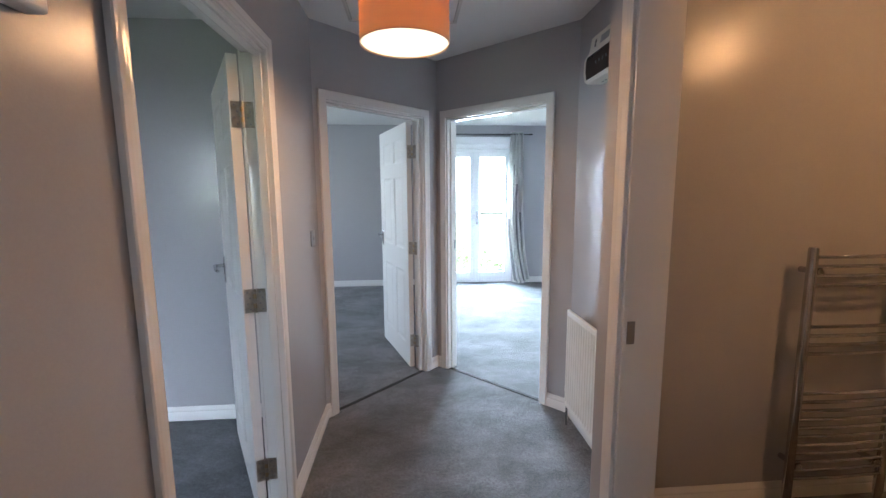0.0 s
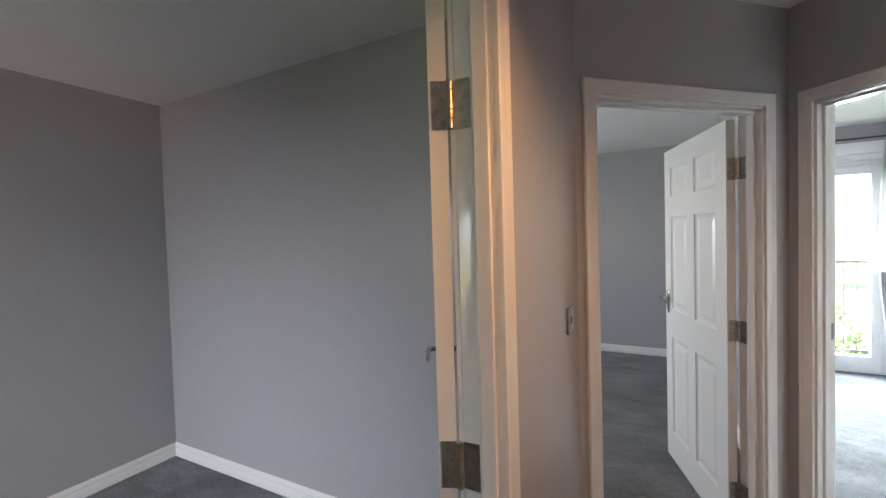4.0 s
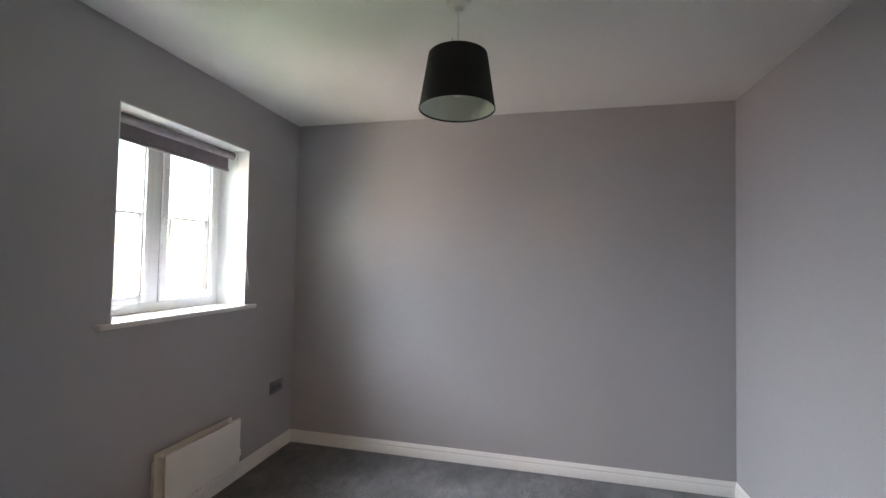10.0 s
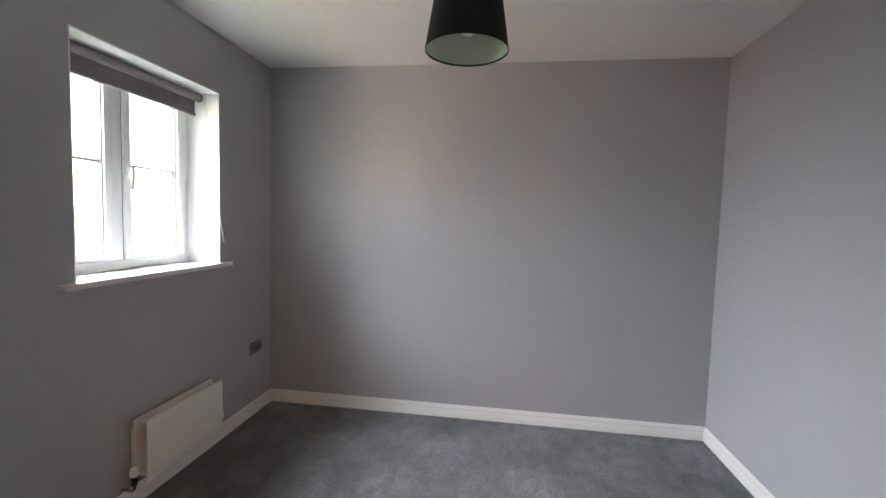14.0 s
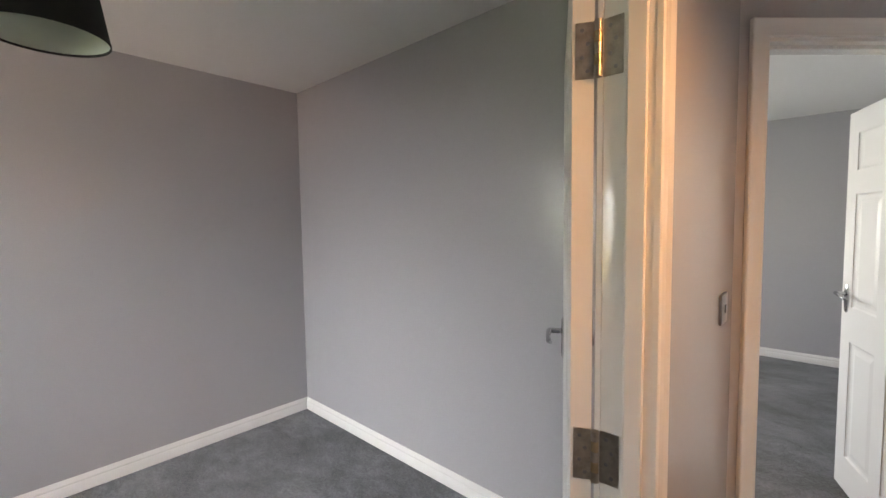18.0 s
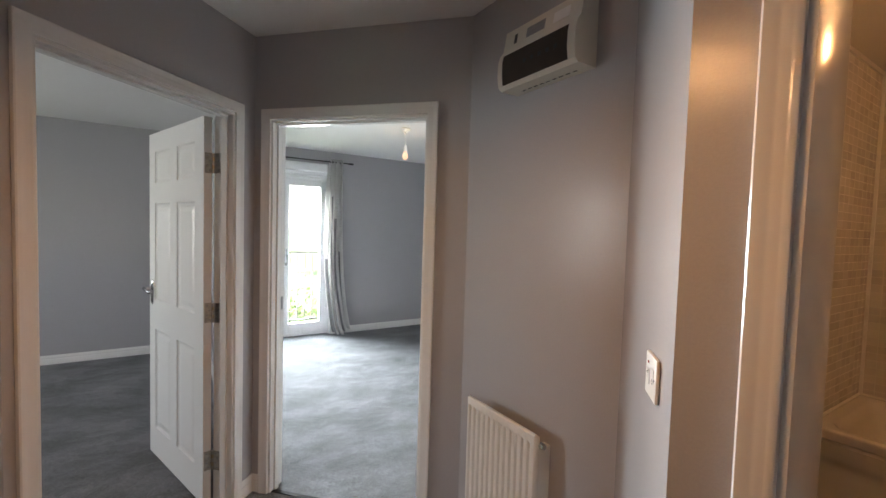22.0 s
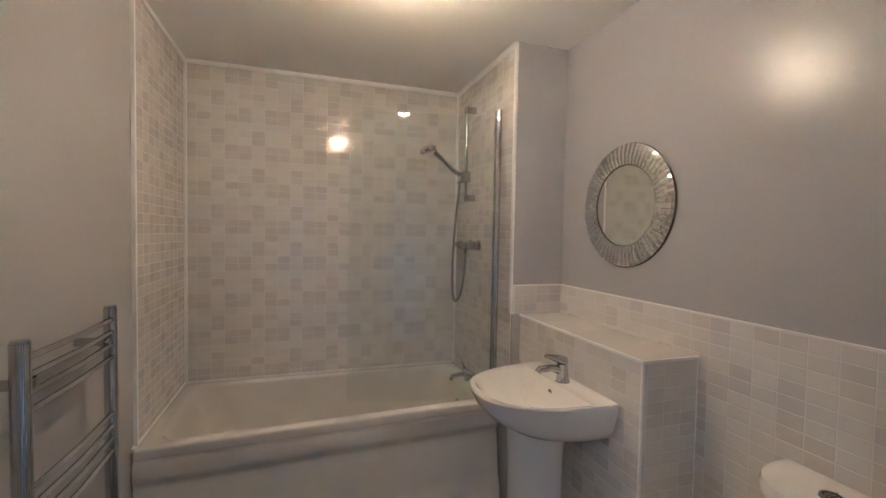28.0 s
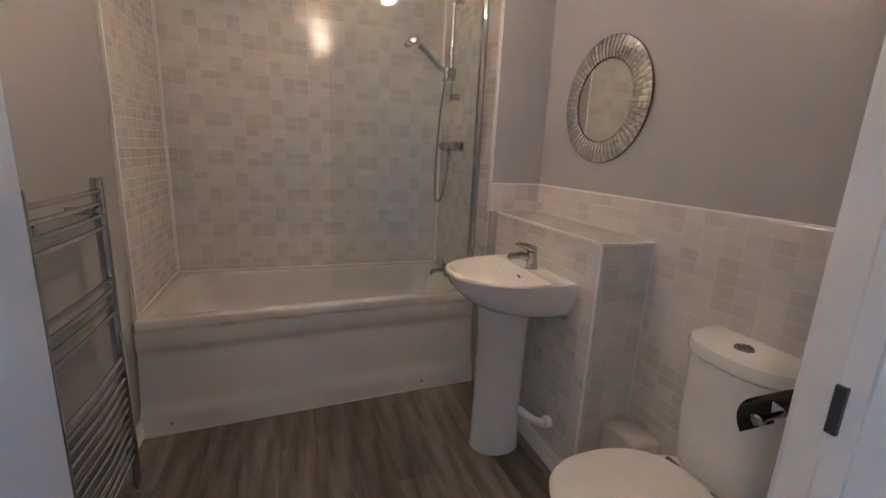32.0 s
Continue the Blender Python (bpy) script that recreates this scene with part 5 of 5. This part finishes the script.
def curved_sheet(cx2, cz2, r, a0, a1, y0, y1):
    bm = bmesh.new()
    rows3 = [[bm.verts.new((cx2 + r * math.cos(radians(a0 + (a1 - a0) * k / 14)), y, cz2 + r * math.sin(radians(a0 + (a1 - a0) * k / 14)))) for k in range(15)] for y in (y0, y1)]
    for k in range(14):
        bm.faces.new((rows3[0][k], rows3[1][k], rows3[1][k + 1], rows3[0][k + 1]))
    bmesh.ops.solidify(bm, geom=bm.faces[:], thickness=0.0022)
    return bm


# chrome sheet; the dark room it reflects is put into its colour
part("cover", curved_sheet(0.116, -0.014, 0.054, 165, -40, -0.052, 0.046), M_DARK_GLOSS, th, "curved chrome cover with dark reflections in its colour", smooth=True)

# towel rail: local x along the wall, y out into the room
tr = thing("towel_rail", pose(2.405, 2.05, 0.0, 0, 0, 180), "tall chrome ladder towel rail on the bathroom wall", "towel rail")
for x in (0.0, 0.45):
    part("post", tube([(x, 0.08, 0.07), (x, 0.08, 1.20)], 0.019, 18), M_CHROME, tr, smooth=True)
    part("post_cap", tube([(x, 0.08, 1.20), (x, 0.08, 1.206)], 0.017, 18), M_CHROME, tr, smooth=True)
    for z in (1.10, 0.22):
        part("wall_bracket", tube([(x + (0.03 if x < 0.2 else -0.03), 0.0, z), (x + (0.03 if x < 0.2 else -0.03), 0.075, z)], 0.013, 14), M_CHROME, tr, smooth=True)
    for z in (1.10, 0.22):
        part("bracket_clamp", lathe([(0, -0.020), (0.012, -0.018), (0.019, -0.009), (0.020, 0.004), (0.015, 0.014), (0, 0.017)], 18, m=Matrix.Translation((x + (0.034 if x < 0.2 else -0.034), 0.078, z)) @ Matrix.Rotation(radians(-90), 4, "X")), M_CHROME, tr, "round chrome clamp", smooth=True)
for z in (1.165, 1.125, 1.085, 1.045, 0.865, 0.825, 0.785, 0.745, 0.565, 0.525, 0.485, 0.445, 0.405, 0.365, 0.325, 0.285, 0.245, 0.205, 0.165):
    part("rung", tube([(0.012, 0.086, z), (0.225, 0.094, z), (0.438, 0.086, z)], 0.0078, 12), M_CHROME, tr, smooth=True)
for x in (0.0, 0.45):
    part("valve", tube([(x, 0.08, 0.0), (x, 0.08, 0.03), (x, 0.08, 0.035), (x, 0.08, 0.072)], 0.014, 12, radii=[0.009, 0.009, 0.016, 0.016]), M_CHROME, tr, smooth=True)

# round mirror with a bevelled facet border
mr = thing("round_mirror", pose(2.283, 0.077, 1.588), "round silver mirror with a border of radial glass facets", "mirror")
FACE = Matrix.Rotation(radians(-90), 4, "X")
part("backing", lathe([(0, 0.002), (0.2635, 0.002), (0.2635, 0.0075), (0.2615, 0.0085), (0, 0.0085)], 72, m=FACE), M_MIRRORBACK, mr, "thin dark backing disc", smooth=True)
part("mirror_glass", lathe([(0, 0.0105), (0.1715, 0.0105), (0.1715, 0.0088)], 72, m=FACE), M_MIRROR, mr, "clear mirror disc", smooth=True)
part("inner_rim", lathe([(0.1705, 0.0106), (0.1705, 0.0125), (0.1735, 0.0125), (0.1735, 0.0106), (0.1705, 0.0106)], 72, m=FACE), M_MIRRORBACK, mr, "thin dark inner rim", smooth=True)
BULGE = [(0.1742 + 0.0868 * q / 7, 0.0105 + 0.0075 * math.sin(math.pi * (0.12 + 0.88 * q / 7)) ** 0.8) for q in range(8)]
FACETS = 60
for k in range(FACETS):
    a0, a1, am = (2 * math.pi * (k + f) / FACETS for f in (0.03, 0.97, 0.5))
    own = bmesh.new()
    grid = [[own.verts.new((r * math.cos(a), y + (0.0016 if a == am else 0.0) + 0.0007 * math.sin(q * 2.1 + k * 1.3), r * math.sin(a))) for a in (a0, am, a1)] for q, (r, y) in enumerate(BULGE)]
    foot = [[own.verts.new((r * math.cos(a), 0.0086, r * math.sin(a))) for a in (a0, a1)] for r, y in (BULGE[0], BULGE[-1])]
    for g, h in zip(grid, grid[1:]):
        for c in range(2):
            own.faces.new((g[c], h[c], h[c + 1], g[c + 1]))
    for g, f in ((grid[0], foot[0]), (grid[-1], foot[1])):
        own.faces.new((g[0], g[1], g[2], f[1], f[0]))
    part("mirror_facet", own, M_MIRROR_B, mr)

# ---- tiling ----
CU, CV, GAP, PROUD = 0.0735, 0.0445, 0.0026, 0.0008


def tile_mesh(w, h, mat, name):
    bm = bmesh.new()
    e = 0.0016
    lo = [bm.verts.new(p) for p in ((0, 0, 0), (w, 0, 0), (w, 0, h), (0, 0, h))]
    hi = [bm.verts.new(p) for p in ((e, PROUD, e), (w - e, PROUD, e), (w - e, PROUD, h - e), (e, PROUD, h - e))]
    bm.faces.new(hi)
    for k in range(4):
        bm.faces.new((lo[k], lo[(k + 1) % 4], hi[(k + 1) % 4], hi[k]))
    return mesh(bm, name, mat)


TILE_SET = [tile_mesh(CU - GAP, CV - GAP, m, "tile") for m in (M_TILE, M_TILE_B, M_TILE_C)]


def pick(i, j, seed):
    """Which of the three tints a cell takes: mostly cream, with darker pairs one above the other."""
    rnd = random.Random(i * 7919 + ((j + i % 2) // 2) * 104729 + seed)
    own = random.Random(i * 31 + j * 6151 + seed * 17).random()
    if rnd.random() < 0.26 and own < 0.88:
        return 1 if rnd.random() < 0.55 else 2
    return 1 if own > 0.97 else 2 if own > 0.94 else 0


def lattice(i, j, seed):
    """The printed repeat of the bath tiles: a darker pair of cells, then a single one lower down."""
    own = random.Random(i * 31 + j * 6151 + seed * 17).random()
    pair = random.Random((i // 3) * 977 + (j // 5) * 3571 + seed).random()
    if i % 3 < 2 and j % 5 < 2 and own < 0.92:
        return 1 if pair < 0.5 else 2
    if i % 3 == 2 and 2 < j % 5 and own < 0.88:
        return 2 if pair < 0.4 else 1
    return 1 if own > 0.985 else 0


def tiled(name, foot, turn, width, z0, z1, label, seed, single=lambda u, v: False, skip=None, choose=None):
    """Grouted mosaic on a wall face. foot: plan point at the face's left end seen from the room; turn: heading of the face's run in degrees."""
    top = thing(name, pose(*foot, 0, 0, 0, turn), label, "wall tiles", kind="structure")
    part("grout_bed", box(0, -0.003, z0, width, 0.0, z1), M_GROUT, top, "pale grout bed")
    joined = [[[], []] for _ in range(3)]
    cols, rows = int(math.ceil(width / CU)), int(math.ceil((z1 - z0) / CV))
    for i in range(cols):
        for j in range(rows):
            u0, v0 = i * CU, z1 - (j + 1) * CV
            u1, v1 = min(u0 + CU - GAP, width - 0.001), v0 + CV - GAP
            v0 = max(v0, z0)
            if u1 - u0 < 0.012 or v1 - v0 < 0.010 or (skip and skip(u0, v0)):
                continue
            k = (choose or pick)(i, j, seed)
            whole = abs(u1 - u0 - CU + GAP) < 1e-6 and abs(v1 - v0 - CV + GAP) < 1e-6
            if whole and single(u0, v0):
                ob = new("tile", TILE_SET[k])
                ob.parent = top
                ob.matrix_basis = pose(u0, 0, v0)
                continue
            vs, fs = joined[k]
            b, e = len(vs), 0.0016
            vs += [(u0, 0, v0), (u1, 0, v0), (u1, 0, v1), (u0, 0, v1), (u0 + e, PROUD, v0 + e), (u1 - e, PROUD, v0 + e), (u1 - e, PROUD, v1 - e), (u0 + e, PROUD, v1 - e)]
            fs += [(b + 4, b + 7, b + 6, b + 5)] + [(b + q, b + 4 + q, b + 4 + (q + 1) % 4, b + (q + 1) % 4) for q in range(4)]
    for k, (vs, fs) in enumerate(joined):
        if vs:
            d = bpy.data.meshes.new("tiles")
            d.from_pydata(vs, [], fs)
            d.materials.append((M_TILE, M_TILE_B, M_TILE_C)[k])
            ob = new("tiles", d)
            ob.parent = top
            tagged(ob, kind="stuff")
    return top


# a face whose room lies along local +y; local x must run so that x cross y is up
tiled("bath_back_tiles", (3.606, 0.366), 90, 1.682, 0.55, 2.41, "glossy cream and beige mosaic tiles behind the bath", 3, lambda u, v: 0.45 < u < 1.3 and 1.35 < v < 1.95, choose=lattice)
tiled("bath_left_tiles", (3.606, 2.046), 180, 0.772, 0.50, 2.41, "glossy cream and beige mosaic tiles at the head of the bath", 5, choose=lattice)
tiled("bath_right_tiles", (2.765, 0.364), 0, 0.838, 0.50, 2.41, "glossy cream and beige mosaic tiles at the tap end", 7, choose=lattice)
tiled("dado_tiles", (1.0625, 0.079), 0, 1.680, 0.0, 1.192, "cream and grey brick mosaic tiles along the lower wall", 11, lambda u, v: 0.25 < u < 0.84 and v > 0.50, skip=lambda u, v: u > 0.85 and v < 1.00)
tiled("nib_tiles", (2.741, 0.08), 90, 0.283, 1.045, 1.192, "cream and grey brick mosaic tiles on the nib", 13)
tagged(part("pipe_boxing", box(1.909, 0.079, 0.0, 2.741, 0.316, 1.040), M_GROUT), "tiled pipe boxing with a flat ledge beside the basin", "boxing", kind="structure")
tiled("boxing_front_tiles", (1.909, 0.319), 0, 0.832, 0.0, 1.037, "cream and grey brick mosaic tiles on the boxing", 17)
tiled("boxing_side_tiles", (1.906, 0.08), 90, 0.237, 0.0, 1.037, "cream and grey brick mosaic tiles on the boxing end", 19)
led = thing("ledge_tiles", pose(1.909, 0.08, 1.040), "plain cream tiles on the boxing ledge", "wall tiles", kind="structure")
for k in range(4):
    part("tile", box(0.003 + k * 0.208, 0.0, 0.0, 0.003 + k * 0.208 + 0.2074, 0.236, 0.005, 0.0004), M_TILE, led)
low = thing("low_boxing", pose(1.745, 0.080, 0.0), "small tiled box in the corner beside the toilet", "boxing", kind="structure")
part("core", box(0.0, 0.0, 0.0, 0.158, 0.115, 0.295), M_GROUT, low)
part("tile", box(0.002, 0.0, 0.295, 0.157, 0.115, 0.300, 0.001), M_TILE, low)
part("tile", box(0.002, 0.115, 0.002, 0.157, 0.120, 0.297, 0.001), M_TILE, low)
part("tile", box(-0.005, 0.002, 0.002, 0.0, 0.114, 0.297, 0.001), M_TILE, low)
trim = thing("tile_trim", pose(0, 0, 0), "white plastic tile edge trims and corner beads", "trim", kind="structure")
for a in ((3.588, 0.37, 2.405, 3.606, 2.042, 2.43), (2.83, 2.034, 2.405, 3.59, 2.05, 2.43), (2.755, 0.364, 2.405, 3.59, 0.380, 2.43),
          (2.824, 2.034, 0.50, 2.838, 2.050, 2.43), (2.748, 0.360, 1.045, 2.767, 0.374, 2.43), (3.590, 2.030, 0.55, 3.605, 2.046, 2.41), (3.590, 0.366, 0.55, 3.605, 0.382, 2.41),
          (1.0625, 0.075, 1.192, 2.745, 0.083, 1.198), (2.735, 0.080, 1.192, 2.745, 0.365, 1.198), (2.735, 0.358, 1.045, 2.747, 0.366, 1.196),
          (1.900, 0.316, 0.0, 1.910, 0.326, 1.047), (1.903, 0.317, 1.036, 2.741, 0.327, 1.047), (1.899, 0.080, 1.036, 1.909, 0.318, 1.047), (1.904, 0.076, 0.0, 1.912, 0.086, 1.040)):
    part("bead", box(*a, 0.003), M_TRIM, trim)

# ---- bathroom floor planks ----
vf = thing("vinyl_floor", pose(0, 0, 0), "grey-brown wood-effect plank floor of the bathroom", "floor", kind="structure")
part("underlay", box(1.0, 0.08, 0.0, 2.80, 2.05, 0.003), M_DARKGAP, vf, "dark underlay")
part("threshold", box(0.955, 0.74, 0.0, 1.01, 1.534, 0.007, 0.003), M_STEEL, vf, "metal threshold strip")
PW = 0.152
y, k = 0.082, 0
while y < 2.045:
    x = 1.0 - random.Random(k * 5 + 1).random() * 0.9
    wide = min(PW, 2.05 - y)
    while x < 2.80:
        a, b = max(x, 1.012), min(x + 0.914, 2.80)
        if b - a > 0.02:
            ob = part("plank", box(0, 0, 0, b - a - 0.0012, wide - 0.0012, 0.0055, 0.0012, segments=1), M_PLANK, vf)
            ob.matrix_basis = pose(a, y, 0.0028)
        x += 0.914
    y += PW
    k += 1

# ---- outdoors ----
GZ = -2.8
tagged(part("ground", box(-900, -900, GZ - 0.5, 900, 900, GZ), M_GRASS), "mown green lawn running out to the horizon", "lawn", kind="structure")
tagged(part("facade_north", slab_wall((-6, 7.16), (10, 7.16), 0.1, GZ, 3.2, [(6.65, 7.95, -0.05, 2.15)]), M_BRICK), "red brick outer wall of the flats", "facade", kind="structure")


def tree(x, y, h, seed, label):
    rnd = random.Random(seed)
    top = thing("tree", pose(x, y, GZ), label, "tree", group="garden trees")
    tb = tube([(0, 0, 0), (0.05, 0.02, h * 0.25), (0.0, 0.06, h * 0.55), (0.1, 0.0, h * 0.8)], 0.1, 10, radii=[0.22, 0.17, 0.11, 0.04])
    ends = []
    for k in range(9):
        a, z = rnd.uniform(0, 6.28), h * rnd.uniform(0.3, 0.7)
        r = h * rnd.uniform(0.18, 0.34)
        e = Vector((r * math.cos(a), r * math.sin(a), z + h * rnd.uniform(0.12, 0.28)))
        tube([(0.03, 0.03, z), tuple(e * 0.55 + Vector((0, 0, z * 0.45))), tuple(e)], 0.04, 6, tb, radii=[0.07, 0.045, 0.015])
        ends.append(e)
    part("trunk", tb, M_BARK, top, "brown trunk with limbs", smooth=True)
    vs, fs = [], []
    for k in range(2600):
        c = ends[rnd.randrange(len(ends))] * rnd.uniform(0.75, 1.12)
        p = c + Vector((rnd.gauss(0, 0.5), rnd.gauss(0, 0.5), rnd.gauss(0, 0.45)))
        d1 = Vector((rnd.gauss(0, 1), rnd.gauss(0, 1), rnd.gauss(0, 1))).normalized() * rnd.uniform(0.07, 0.14)
        d2 = d1.orthogonal().normalized() * d1.length * 0.6
        b = len(vs)
        vs += [tuple(p - d1), tuple(p + d2), tuple(p + d1), tuple(p - d2)]
        fs.append((b, b + 1, b + 2, b + 3))
    d = bpy.data.meshes.new("crown")
    d.from_pydata(vs, [], fs)
    d.materials.append(M_LEAF)
    ob = new("crown", d)
    ob.parent = top


def shrub(x, y, r, seed):
    rnd = random.Random(seed)
    top = thing("shrub", pose(x, y, GZ), "leafy green garden shrub on the lawn", "shrub", group="garden shrubs")
    vs, fs = [], []
    for k in range(1300):
        a, b2 = rnd.uniform(0, 6.28), math.asin(rnd.uniform(0, 1))
        q = r * (0.6 + 0.4 * rnd.random()) * (1 + 0.25 * math.sin(3 * a + seed))
        p = Vector((q * math.cos(a) * math.cos(b2), q * math.sin(a) * math.cos(b2), q * 1.1 * math.sin(b2)))
        d1 = Vector((rnd.gauss(0, 1), rnd.gauss(0, 1), rnd.gauss(0, 1))).normalized() * rnd.uniform(0.05, 0.11)
        d2 = d1.orthogonal().normalized() * d1.length * 0.6
        b = len(vs)
        vs += [tuple(p - d1), tuple(p + d2), tuple(p + d1), tuple(p - d2)]
        fs.append((b, b + 1, b + 2, b + 3))
    d = bpy.data.meshes.new("foliage")
    d.from_pydata(vs, [], fs)
    d.materials.append(M_LEAF)
    ob = new("foliage", d)
    ob.parent = top
    part("stem", tube([(0, 0, 0), (0.02, 0, r * 0.6)], 0.05, 6), M_BARK, top)


for k, (x, y, r) in enumerate(((1.2, 15.5, 1.4), (3.4, 17.0, 1.7), (-0.8, 18.0, 1.5), (5.6, 16.0, 1.5), (2.2, 20.5, 1.8), (0.4, 22.0, 1.6))):
    shrub(x, y, r, 40 + k)
for k, (x, y, h) in enumerate(((-9, 34, 7.0), (14, 38, 7.5), (26, 33, 6.5))):
    tree(x, y, h, 70 + k, "green leafy garden tree")


def house(x, y, turn, w, d, h, label):
    top = thing("brick_house", pose(x, y, GZ, 0, 0, turn), label, "house", group="houses opposite")
    holes = []
    for z in (0.9, 3.5):
        for s in (1.2, w / 2 - 0.6, w - 2.4):
            holes.append((s, s + 1.2, z, z + 1.2))
    part("wall", slab_wall((0, 0), (w, 0), 0.3, 0, h, holes), M_BRICK, top, "red brick wall")
    part("wall", box(0, 0.3, 0, 0.3, d, h), M_BRICK, top)
    part("wall", box(w - 0.3, 0.3, 0, w, d, h), M_BRICK, top)
    part("wall", box(0.3, d - 0.3, 0, w - 0.3, d, h), M_BRICK, top)
    for s0, s1, z0, z1 in holes:
        wn2 = part("window", box(s0, 0.10, z0, s1, 0.16, z0 + 0.06), M_PVC, top, "white house window")
        part("frame", box(s0, 0.10, z1 - 0.06, s1, 0.16, z1), M_PVC, wn2)
        for q in (s0, (s0 + s1) / 2 - 0.03, s1 - 0.06):
            part("frame", box(q, 0.10, z0 + 0.06, q + 0.06, 0.16, z1 - 0.06), M_PVC, wn2)
        part("pane", box(s0, 0.13, z0, s1, 0.135, z1), M_DARK_GLOSS, wn2)
    bm = bmesh.new()
    v = [bm.verts.new(p) for p in ((-0.3, -0.3, h), (w + 0.3, -0.3, h), (w + 0.3, d + 0.3, h), (-0.3, d + 0.3, h), (-0.3, d / 2, h + d * 0.35), (w + 0.3, d / 2, h + d * 0.35))]
    for f in ((0, 1, 5, 4), (3, 4, 5, 2), (0, 4, 3), (1, 2, 5), (0, 3, 2, 1)):
        bm.faces.new([v[i] for i in f])
    part("roof", bm, M_ROOF, top, "dark slate roof")


house(6.0, -16.0, 180, 14.0, 8.0, 5.4, "two-storey red brick house with a slate roof")
